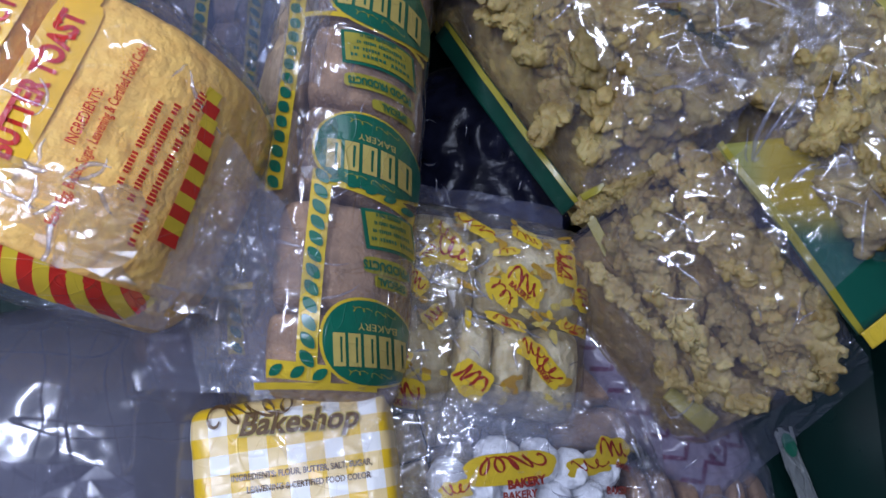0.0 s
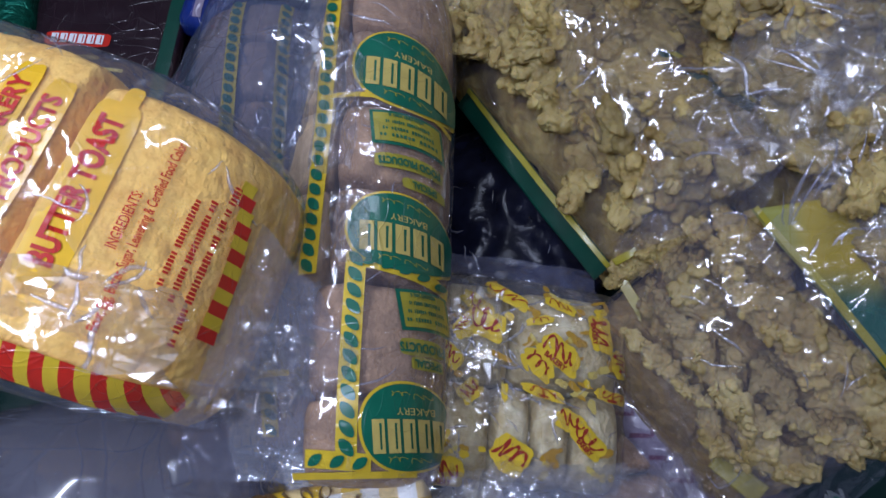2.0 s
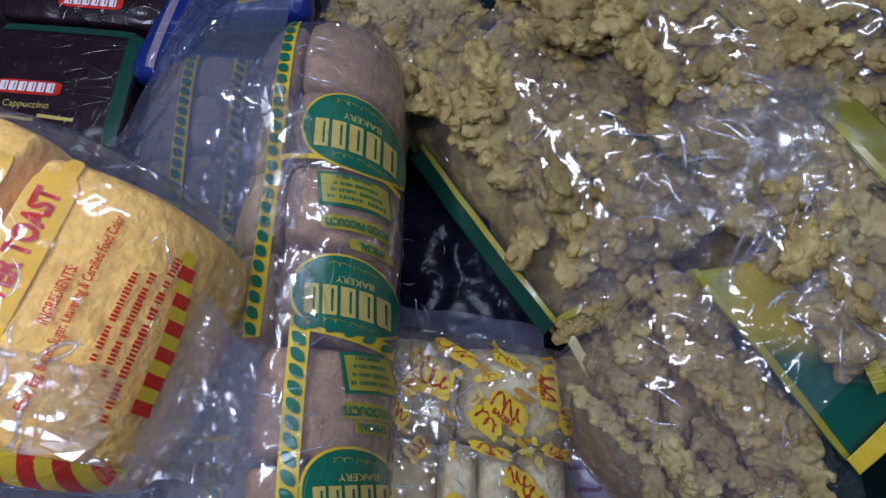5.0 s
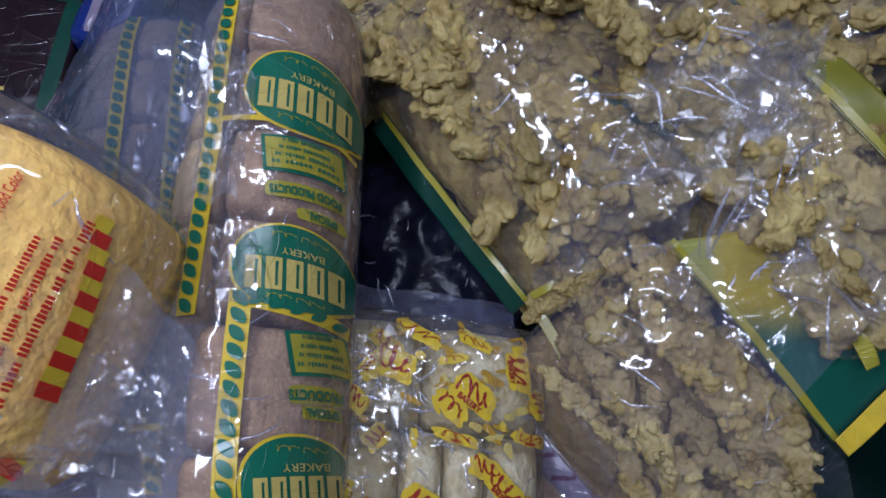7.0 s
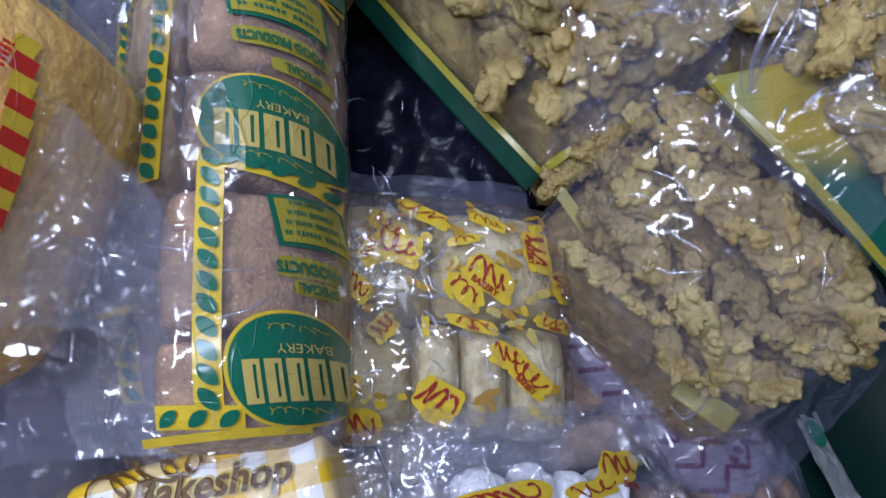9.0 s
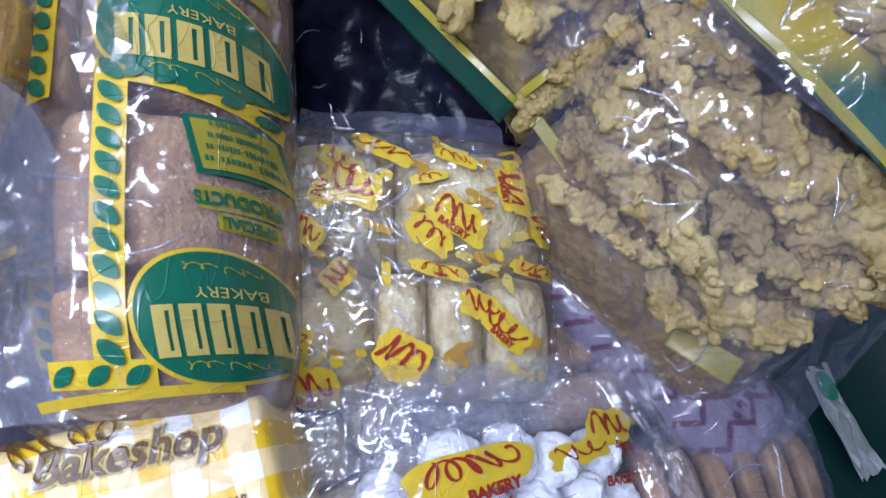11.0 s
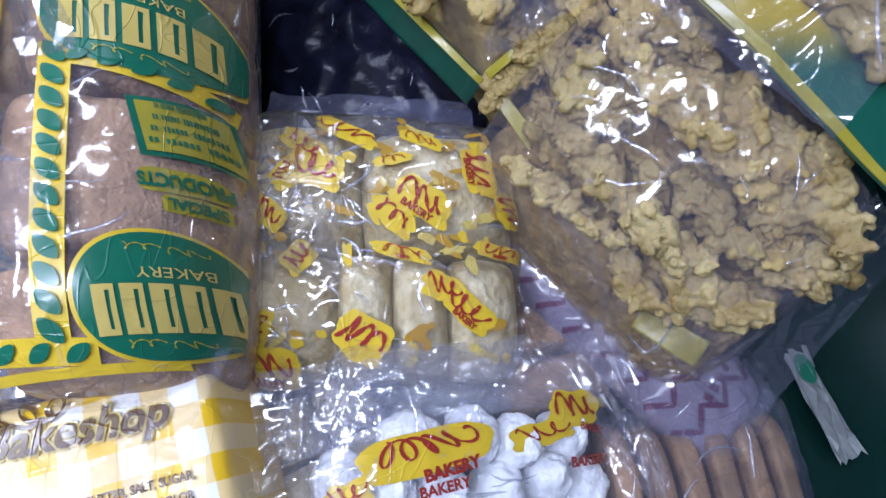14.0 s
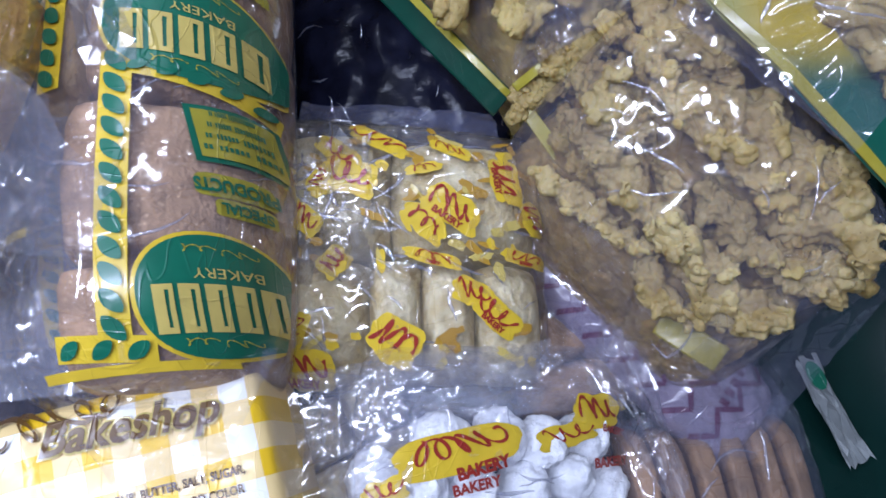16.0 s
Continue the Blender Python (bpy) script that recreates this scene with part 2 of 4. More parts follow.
# ---- shaping ----
def part(name, bm, material, parent=None, label="", smooth=True):
    me = bpy.data.meshes.new(name)
    bm.to_mesh(me)
    bm.free()
    me.materials.append(material)
    if smooth:
        me.polygons.foreach_set("use_smooth", [True] * len(me.polygons))
    ob = new(name, me)
    if "film" in material.name:
        ob.visible_shadow = False
    if parent:
        ob.parent = parent
        ob.matrix_parent_inverse = parent.matrix_world.inverted()
    if label:
        ob["label"] = label
    return ob


def thing(name, label, category, at=(0, 0, 0), group="", kind=""):
    ob = new(name)
    ob.empty_display_size = 0.02
    ob.matrix_world = Matrix.Translation(at)
    return tagged(ob, label, category, group, kind)


def box(sx, sy, sz, m=None, bevel=0.0):
    bm = bmesh.new()
    bmesh.ops.create_cube(bm, size=1, matrix=(m or Matrix()) @ Matrix.Diagonal((sx, sy, sz, 1)))
    if bevel:
        bmesh.ops.bevel(bm, geom=bm.edges[:], offset=bevel, segments=3, profile=0.5, affect="EDGES")
    return bm


def grid(us, vs, fn, close=False):
    bm = bmesh.new()
    rows = [[bm.verts.new(fn(u, v)) for u in us] for v in vs]
    for a, b in zip(rows, rows[1:]):
        for i in range(len(us) - 1):
            bm.faces.new((a[i], a[i + 1], b[i + 1], b[i]))
    return bm


def ridge(x, y, s, seed):
    p = Vector((x * s, y * s, seed * 7.31))
    q = p + 0.8 * Vector((noise.noise(p * 0.7), noise.noise(p * 0.7 + Vector((9, 4, 1))), 0))
    return 1 - abs(noise.noise(q)) * 2


class Pillow:
    """A filled bag: a super-elliptic outline with a domed top and belly. lean is its slope along and across."""

    def __init__(self, x, y, turn, a, b, z, up, down, pu=2.5, pv=2.5, k=5.0, lean=(0.0, 0.0), seed=1):
        self.x, self.y, self.a, self.b, self.z, self.up, self.down = x, y, a, b, z, up, down
        self.pu, self.pv, self.k, self.lean, self.seed = pu, pv, k, lean, seed
        self.turn = turn
        self.c, self.s = math.cos(radians(turn)), math.sin(radians(turn))

    def wide(self, v):
        return max(0.03, (1 - min(1, abs(v)) ** self.k)) ** (1 / self.k)

    def dome(self, u, v):
        u, v = min(1, abs(u)), min(1, abs(v))
        return (1 - u ** self.pu) ** (1 / self.pu) * (1 - v ** self.pv) ** (1 / self.pv)

    def place(self, lx, ly, z):
        return Vector((self.x + self.c * lx - self.s * ly, self.y + self.s * lx + self.c * ly, z))

    def local(self, x, y):
        dx, dy = x - self.x, y - self.y
        return self.c * dx + self.s * dy, -self.s * dx + self.c * dy

    def base(self, lx, ly):
        return self.z + self.lean[0] * lx + self.lean[1] * ly

    def top(self, lx, ly):
        v = ly / self.b
        return self.base(lx, ly) + self.up * self.dome(lx / (self.a * self.wide(v)), v)

    def sheet(self, n=56, amp=0.002, size=28.0, grow=1.0, lift=0.0):
        """The film all round: top and belly in one closed mesh, creased."""
        bm = bmesh.new()
        t = [math.sin(math.pi / 2 * (2 * i / n - 1)) for i in range(n + 1)]
        layers = []
        for side in (1, -1):
            rows = []
            for j, v in enumerate(t):
                row = []
                for i, u in enumerate(t):
                    rim = i in (0, n) or j in (0, n)
                    if side < 0 and rim:
                        row.append(layers[0][j][i])
                        continue
                    lx, ly = self.a * grow * u * self.wide(v), self.b * grow * v
                    h = self.dome(u, v)
                    p = self.place(lx, ly, self.base(lx, ly) + (self.up * h + lift * min(1, 3 * h) if side > 0 else -self.down * h))
                    if side > 0:
                        p.z += amp * (ridge(p.x, p.y, size, self.seed) * 0.9 + 0.5 * ridge(p.x, p.y, size * 2.3, self.seed + 5) - 0.6) * min(1, 4 * h)
                        p.x += 0.6 * amp * ridge(p.y, p.z, size, self.seed + 2)
                    row.append(bm.verts.new(p))
                rows.append(row)
            layers.append(rows)
            for a, b in zip(rows, rows[1:]):
                for i in range(n):
                    q = (a[i], a[i + 1], b[i + 1], b[i])
                    try:
                        bm.faces.new(q if side > 0 else q[::-1])
                    except ValueError:
                        pass
        return bm

    def drape(self, bm, off=0.0012):
        """Lays a flat figure, drawn in the bag's own metres, on the top of the bag."""
        for vert in bm.verts:
            lx, ly = vert.co.x, vert.co.y
            ly = max(-0.985 * self.b, min(0.985 * self.b, ly))
            lim = 0.985 * self.a * self.wide(ly / self.b)
            lx = max(-lim, min(lim, lx))
            e = 0.003
            gx = (self.top(lx + e, ly) - self.top(lx - e, ly)) / (2 * e)
            gy = (self.top(lx, ly + e) - self.top(lx, ly - e)) / (2 * e)
            gx, gy = max(-4, min(4, gx)), max(-4, min(4, gy))
            nrm = Vector((-gx, -gy, 1)).normalized()
            o = off + vert.co.z
            p = self.place(lx + nrm.x * o, ly + nrm.y * o, self.top(lx, ly) + nrm.z * o)
            vert.co = p
        return bm


def rect(cx, cy, w, h, turn=0.0, cells=0.006, z=0.0):
    nx, ny = max(1, int(w / cells)), max(1, int(h / cells))
    bm = grid([i / nx - 0.5 for i in range(nx + 1)], [j / ny - 0.5 for j in range(ny + 1)], lambda u, v: Vector((u * w, v * h, z)))
    bm.transform(pose(cx, cy, 0, 0, 0, turn))
    return bm


def oval(cx, cy, w, h, turn=0.0, k=2.0, n=40, rings=7, z=0.0, wave=0.0):
    """A filled (super-)ellipse."""
    bm = bmesh.new()
    mid = bm.verts.new((0, 0, z))
    last = None
    for r in range(1, rings + 1):
        row = []
        for i in range(n):
            a = 2 * math.pi * i / n
            c, s = math.cos(a), math.sin(a)
            d = (abs(c) ** k + abs(s) ** k) ** (-1 / k) * (1 + (wave * 2.2 * noise.noise(Vector((c * 1.6 + cx * 300, s * 1.6 + cy * 300, 4))) + wave * math.copysign(0.35, math.sin(7 * a))) * (r == rings))
            row.append(bm.verts.new((c * d * w / 2 * r / rings, s * d * h / 2 * r / rings, z)))
        for i in range(n):
            j = (i + 1) % n
            if last is None:
                bm.faces.new((mid, row[i], row[j]))
            else:
                bm.faces.new((last[i], row[i], row[j], last[j]))
        last = row
    bm.transform(pose(cx, cy, 0, 0, 0, turn))
    return bm


def ribbon(points, width, z=0.0, taper=False):
    bm = bmesh.new()
    pts = [Vector((*p, 0)) for p in points]
    prev = None
    for i, p in enumerate(pts):
        d = (pts[min(i + 1, len(pts) - 1)] - pts[max(i - 1, 0)]).normalized()
        side = Vector((-d.y, d.x, 0)) * width / 2 * ((0.35 + 0.65 * abs(math.sin(i * 0.185))) if taper else 1)
        row = [bm.verts.new(p + side + Vector((0, 0, z))), bm.verts.new(p - side + Vector((0, 0, z)))]
        if prev:
            bm.faces.new((prev[0], prev[1], row[1], row[0]))
        prev = row
    return bm


def joined(*bms):
    out = bmesh.new()
    for b in bms:
        me = bpy.data.meshes.new("tmp")
        b.to_mesh(me)
        b.free()
        out.from_mesh(me)
        bpy.data.meshes.remove(me)
    return out


def words(text, size, cx, cy, turn=0.0, wide=1.0, z=0.0, bold=0.0):
    """Lettering as a flat mesh, centred."""
    cu = bpy.data.curves.new("words", "FONT")
    cu.body, cu.size, cu.align_x, cu.align_y, cu.resolution_u, cu.offset = text, size, "CENTER", "CENTER", 3, bold
    ob = bpy.data.objects.new("words", cu)
    scene.collection.objects.link(ob)
    me = bpy.data.meshes.new_from_object(ob.evaluated_get(bpy.context.evaluated_depsgraph_get()))
    bm = bmesh.new()
    bm.from_mesh(me)
    bpy.data.meshes.remove(me)
    bpy.data.objects.remove(ob)
    bpy.data.curves.remove(cu)
    bmesh.ops.triangulate(bm, faces=bm.faces[:])
    bm.transform(pose(cx, cy, z, 0, 0, turn) @ Matrix.Diagonal((wide, 1, 1, 1)))
    return bm


def slanted(bm, cx, cy, turn, lean=0.28):
    """Leans upright letters over, then sets them down at a place and turn."""
    for v in bm.verts:
        v.co.x += lean * v.co.y
    return rotate(bm, cx, cy, turn)


def bars(cx, cy, w, h, count, turn=0.0, gap=0.25, z=0.0, rnd=None):
    """A word or a brand mark as plain upright bars."""
    rnd = rnd or random.Random(3)
    step = w / count
    out = []
    for i in range(count):
        if count > 8 and rnd.random() < 0.12:
            continue
        out.append(rotate(rect(-w / 2 + step * (i + 0.5), 0, step * rnd.uniform(0.45, 0.8), h * rnd.uniform(0.7, 1), 0, 0.02, z), cx, cy, turn))
    return joined(*out)


def rotate(bm, cx, cy, turn):
    bm.transform(pose(cx, cy, 0, 0, 0, turn))
    return bm


def lump(seed, stretch=(1, 1, 1), rough=0.3, freq=1.6, levels=3):
    """A rounded, slightly uneven lump about one unit in radius."""
    bm = bmesh.new()
    bmesh.ops.create_icosphere(bm, subdivisions=levels, radius=1)
    o = Vector((seed * 3.7, seed * 1.9, seed * 5.1))
    for v in bm.verts:
        d = v.co.normalized()
        q = d * freq + o
        r = 1 + rough * (noise.noise(q) + 0.5 * noise.noise(q * 2.3) + 0.25 * noise.noise(q * 5))
        v.co = Vector((d.x * stretch[0], d.y * stretch[1], d.z * stretch[2])) * r
    return bm


def puff(seed, length, knobs, spread=0.45, fine=1.0):
    """A curl of crackling: a bent strip of fused blisters, small ones crowding over larger ones."""
    rnd = random.Random(seed)
    bend, rise = rnd.uniform(-0.8, 0.8), rnd.uniform(-0.25, 0.25)
    raw = bmesh.new()
    for i in range(knobs):
        t = (i + 0.5) / knobs * 2 - 1
        r = rnd.uniform(0.34, 0.60) * (1 - 0.3 * abs(t))
        c = Vector((t * length + rnd.uniform(-0.1, 0.1), bend * (t * t - 0.4) + rnd.uniform(-spread, spread), rise * t + rnd.uniform(-0.12, 0.25)))
        sq = Matrix.Diagonal((rnd.uniform(0.8, 1.4), rnd.uniform(0.7, 1.25), rnd.uniform(0.6, 0.95), 1))
        turn = Euler((rnd.uniform(-0.6, 0.6), rnd.uniform(-0.6, 0.6), rnd.uniform(0, 3))).to_matrix().to_4x4()
        bmesh.ops.create_icosphere(raw, subdivisions=2, radius=r, matrix=Matrix.Translation(c) @ turn @ sq)
        for _ in range(4):
            d = Vector((rnd.gauss(0, 1), rnd.gauss(0, 1), abs(rnd.gauss(0.3, 0.8)))).normalized()
            bmesh.ops.create_icosphere(raw, subdivisions=2, radius=rnd.uniform(0.13, 0.28), matrix=Matrix.Translation(c + d * r * rnd.uniform(0.75, 1.05)))
    me = bpy.data.meshes.new("raw")
    raw.to_mesh(me)
    raw.free()
    ob = bpy.data.objects.new("raw", me)
    scene.collection.objects.link(ob)
    mod = ob.modifiers.new("fuse", "REMESH")
    mod.mode, mod.voxel_size = "VOXEL", 0.062
    done = bpy.data.meshes.new_from_object(ob.evaluated_get(bpy.context.evaluated_depsgraph_get()))
    out = bmesh.new()
    out.from_mesh(done)
    bpy.data.objects.remove(ob)
    bpy.data.meshes.remove(me)
    bpy.data.meshes.remove(done)
    bmesh.ops.smooth_vert(out, verts=out.verts[:], factor=0.5, use_axis_x=True, use_axis_y=True, use_axis_z=True)
    out.normal_update()
    o = Vector((seed * 2.1, seed * 0.7, seed))
    for v in out.verts:
        q = v.co + o
        w = q + 0.2 * Vector((noise.noise(q * 1.5), noise.noise(q * 1.5 + Vector((5, 1, 2))), noise.noise(q * 1.5 + Vector((2, 7, 4)))))
        v.co += v.normal * (0.22 * (0.60 - noise.voronoi(w * 1.7 * fine)[0][0]) + 0.05 * (0.55 - noise.voronoi(w * 4.4 * fine)[0][0]) + 0.02 * noise.noise(w * 9) - 0.13 * max(0, 1 - 6 * abs(noise.noise(w * 1.9))) - 0.05 * max(0, 1 - 5 * abs(noise.noise(w * 4.2))))
    return out


def squiggle(cx, cy, w, h, turn, seed, loops=3.0):
    """A flowing script-like flourish that spells nothing."""
    pts = []
    for i in range(180):
        t = i / 179
        x = (t - 0.5) * w + 0.12 * w * math.sin(loops * 2 * math.pi * t + seed)
        y = h * 0.5 * math.sin(loops * 2 * math.pi * t * 1.13 + seed * 1.7) * (1 - 0.35 * t)
        pts.append((x, y))
    return rotate(ribbon(pts, h * 0.17, taper=True), cx, cy, turn)


# ---- room, table, tray ----
def slab(name, sx, sy, sz, at, material, label="", kind="structure"):
    bm = box(sx, sy, sz)
    ob = part(name, bm, material, None, label, smooth=False)
    ob.location = at
    tagged(ob, kind=kind)
    return ob


slab("floor", 4.4, 4.4, 0.1, (0, 0.2, -0.87), CONCRETE, "bare grey concrete floor of the stall")
slab("ceiling", 4.4, 4.4, 0.1, (0, 0.2, 1.75), PLASTER, "plain pale plaster ceiling above the stall")
for i, (sx, sy, x, y) in enumerate([(4.4, 0.1, 0, 2.45), (4.4, 0.1, 0, -2.05), (0.1, 4.4, 2.25, 0.2), (0.1, 4.4, -2.25, 0.2)]):
    slab("wall_" + "north south east west".split()[i], sx, sy, 2.52, (x, y, 0.44), PLASTER, "plain grey plastered wall")
for lx, ly, lz, turn, watts in TUBES:
    t = thing("ceiling_light", "white fluorescent tube light fixed to the ceiling", "lamp", (lx, ly, lz + 0.08))
    part("housing", box(1.2, 0.09, 0.05, pose(lx, ly, lz + 0.055, 0, 0, turn), 0.008), TIN, t)
    bm = bmesh.new()
    bmesh.ops.create_cone(bm, cap_ends=True, segments=16, radius1=0.014, radius2=0.014, depth=1.14, matrix=pose(lx, ly, lz + 0.005, 0, 0, turn) @ pose(0, 0, 0, 0, 90, 0))
    part("tube", bm, GLOW, t)

table = thing("table", "plain brown wooden display table", "table", (0, 0.2, -0.82))
part("tabletop", box(1.9, 1.5, 0.04, pose(0, 0.2, -0.04), 0.006), WOOD, table)
for x in (-0.88, 0.88):
    for y in (-0.48, 0.88):
        part("leg", box(0.06, 0.06, 0.76, pose(x, y, -0.44), 0.004), WOOD, table)

tray = thing("tray", "large dark green plastic tray with raised sides", "tray", (0, 0.2, -0.02))
part("tray_floor", box(1.06, 1.12, 0.014, pose(-0.03, 0.2, -0.0115), 0.003), GREEN, tray)
for x, tilt in ((0.535, 22), (-0.595, -22)):
    part("side", box(0.012, 1.12, 0.2, pose(x, 0.2, 0.078, 0, tilt, 0), 0.004), GREEN, tray)
for y, tilt in ((-0.4, 22), (0.8, -22)):
    part("side", box(1.2, 0.012, 0.2, pose(-0.03, y, 0.078, tilt, 0, 0), 0.004), GREEN, tray)

# ---- crackling bags ----
SHAPES = []
for i in range(10):
    me = bpy.data.meshes.new("crackling")
    b = puff(i + 1, (1.2, 0.8, 1.7)[i % 3], (11, 8, 15)[i % 3])
    b.to_mesh(me)
    b.free()
    me.materials.append(CRACKLING)
    me.polygons.foreach_set("use_smooth", [True] * len(me.polygons))
    SHAPES.append(me)


def bed(bag, low, inset=0.97, nu=110, nv=150):
    """The packed mass of crackling under the upper pieces: blisters drawn out along the bag."""
    o = Vector((bag.seed * 3.1, bag.seed * 1.7, 0))

    def at(u, v):
        u, v = math.sin(math.pi / 2 * u) * inset, math.sin(math.pi / 2 * v) * inset
        lx, ly = bag.a * u * bag.wide(v), bag.b * v
        q = Vector((lx, ly * 0.6, 0)) + 0.012 * Vector((noise.noise(Vector((lx, ly, 1)) * 30), noise.noise(Vector((lx, ly, 5)) * 30), 0))
        h = 0.034 * (0.55 - noise.voronoi(q * 36 + o)[0][0]) + 0.014 * (0.5 - noise.voronoi(q * 85 + o)[0][0]) + 0.003 * noise.noise(q * 260) - 0.006 * max(0, 1 - 5 * abs(noise.noise(q * 48 + o)))
        return bag.place(lx, ly, bag.base(lx, ly) + (bag.up + bag.down * 0.3) * bag.dome(u, v) - bag.down * 0.3 - low + h)

    bm = grid([2 * i / nu - 1 for i in range(nu + 1)], [2 * j / nv - 1 for j in range(nv + 1)], at)
    rim = [e for e in bm.edges if e.is_boundary]
    made = bmesh.ops.extrude_edge_only(bm, edges=rim)
    for v in made["geom"]:
        if isinstance(v, bmesh.types.BMVert):
            v.co.z -= 0.02
    return bm


def crackling_bag(bag, label, rnd, count, size=0.031, sheet=CLEAR, gap=0.41, narrow=0.0, deep=False):
    t = thing("crackling_bag", label, "snack bag", (bag.x, bag.y, bag.z - bag.down), group="bags of crackling")
    part("film", bag.sheet(96, 0.0024, 22), sheet, t, "clear crinkled plastic film")
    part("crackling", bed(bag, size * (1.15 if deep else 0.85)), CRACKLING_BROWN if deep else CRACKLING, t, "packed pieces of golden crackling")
    done = []
    tries = 0
    while len(done) < count and tries < 6000:
        tries += 1
        mu, mv = 1 - size * 0.85 / bag.a, 1 - size * 0.95 / bag.b
        u, v = rnd.uniform(-mu, mu), rnd.uniform(-mv, mv)
        if not narrow and u < -0.5 and v < -0.62:
            continue
        lx, ly = bag.a * u * bag.wide(v), bag.b * v
        h = bag.dome(u, v)
        lx += narrow * (1 - u) / 2
        s = size * rnd.uniform(0.75, 1.25) * (0.6 + 0.4 * h)
        layer = rnd.uniform(0.25, 0.55) if deep else 1 if len(done) < count * 0.6 else rnd.uniform(0.25, 0.7)
        z = bag.base(lx, ly) + bag.up * h * layer - s * 0.62 * (0.55 + 0.45 * h)
        z = max(z, bag.base(lx, ly) - bag.down * h * 0.7)
        p = bag.place(lx, ly, z)
        if any((p - q).length < gap * (s + r) for q, r in done):
            continue
        done.append((p, s))
        ob = new("crackling", rnd.choice(SHAPES))
        ob.parent = t
        ob.matrix_parent_inverse = t.matrix_world.inverted()
        ob.matrix_basis = Matrix.LocRotScale(p, Euler((rnd.uniform(-0.5, 0.5), rnd.uniform(-0.4, 0.4), radians(bag.turn + 90) + rnd.choice((0, 3.14)) + rnd.gauss(0, 0.6))), Vector((s, s, s * 0.75)))
    return t


R1, R2, R3, R4, R5 = (random.Random(i) for i in (11, 12, 13, 14, 15))
# long axis of each bag is its local y
BAG1 = Pillow(0.138, 0.412, 33.5, 0.105, 0.165, 0.145, 0.09, 0.12, 2.2, 5.0, 7, (0.30, 0.0), 3)
bag1 = crackling_bag(BAG1, "clear bag of knobbly golden crackling with a green header card", R1, 64, 0.042, AMBER)
BAG2 = Pillow(0.238, 0.136, 36.5, 0.082, 0.118, 0.150, 0.055, 0.11, 2.2, 3.4, 6, (0.55, 0.10), 5)
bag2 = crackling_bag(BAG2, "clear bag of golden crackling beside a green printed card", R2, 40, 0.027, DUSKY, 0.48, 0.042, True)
for i, (lx, ly, lean_, size, long_, knobs, spread, drop) in enumerate((
        (0.025, 0.018, -3, 0.022, 2.6, 18, 0.16, 0.010), (0.046, -0.008, -5, 0.030, 1.3, 10, 0.40, 0.014), (0.035, -0.078, 22, 0.028, 1.0, 9, 0.40, 0.013), (-0.030, 0.028, -4, 0.024, 2.5, 17, 0.22, 0.014),
        (-0.054, 0.035, 5, 0.020, 2.4, 16, 0.20, 0.012), (-0.027, -0.070, 11, 0.031, 1.0, 9, 0.45, 0.016), (-0.026, -0.024, -8, 0.026, 1.2, 10, 0.35, 0.014), (-0.002, 0.070, 0, 0.024, 1.0, 8, 0.35, 0.013),
        (0.018, -0.100, 18, 0.022, 0.9, 7, 0.35, 0.012), (0.058, -0.046, 8, 0.024, 1.2, 9, 0.30, 0.013), (0.055, 0.060, 30, 0.020, 1.2, 9, 0.30, 0.013), (0.000, -0.040, 6, 0.022, 1.6, 11, 0.22, 0.016), (-0.050, -0.045, 12, 0.022, 1.5, 10, 0.25, 0.014))):
    me = bpy.data.meshes.new("crackling")
    b = puff(60 + i, long_, knobs, spread, 0.95)
    b.to_mesh(me)
    b.free()
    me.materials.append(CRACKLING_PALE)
    me.polygons.foreach_set("use_smooth", [True] * len(me.polygons))
    ob = new("crackling", me)
    ob.parent = bag2
    ob.matrix_parent_inverse = bag2.matrix_world.inverted()
    ob.matrix_basis = Matrix.Translation(BAG2.place(lx, ly, BAG2.top(lx, ly) - drop)) @ pose(0, 0, 0, 0, 0, BAG2.turn) @ pose(0, 0, 0, 0, -24, 0) @ pose(0, 0, 0, 0, 0, 90 + lean_) @ Matrix.Diagonal((size, size, size * 0.8, 1))
for i, (x, y, z, turn, size) in enumerate(((0.146, 0.226, 0.148, 20, 0.016), (0.166, 0.234, 0.160, 70, 0.018), (0.160, 0.250, 0.168, 120, 0.017), (0.188, 0.240, 0.176, 40, 0.019), (0.205, 0.252, 0.190, 150, 0.020))):
    ob = new("crackling", SHAPES[i])
    ob.parent = bag1
    ob.matrix_parent_inverse = bag1.matrix_world.inverted()
    ob.matrix_basis = Matrix.LocRotScale(Vector((x, y, z)), Euler((0.2, -0.3, radians(turn))), Vector((size, size, size * 0.8)))
BAG0 = Pillow(0.235, 0.50, 41, 0.085, 0.165, 0.20, 0.105, 0.19, 2.2, 3.4, 6, (0.1, -0.05), 7)
bag0 = crackling_bag(BAG0, "clear bag of golden crackling lying across its neighbours", R3, 50, 0.038, AMBER)
BAG3 = Pillow(0.362, 0.325, 27, 0.105, 0.16, 0.218, 0.07, 0.19, 2.2, 3.4, 6, (0.0, 0.0), 9)
bag3 = crackling_bag(BAG3, "clear bag of pale crackling against the tray side", R4, 56, 0.038)
for i, (x, y, z, turn) in enumerate(((0.322, 0.270, 0.280, 40), (0.352, 0.232, 0.272, 75), (0.300, 0.300, 0.292, 10))):
    ob = new("crackling", SHAPES[i + 2])
    ob.parent = bag3
    ob.matrix_parent_inverse = bag3.matrix_world.inverted()
    ob.matrix_basis = Matrix.LocRotScale(Vector((x, y, z)), Euler((0.2, 0.1, radians(turn))), Vector((0.026, 0.026, 0.02)))
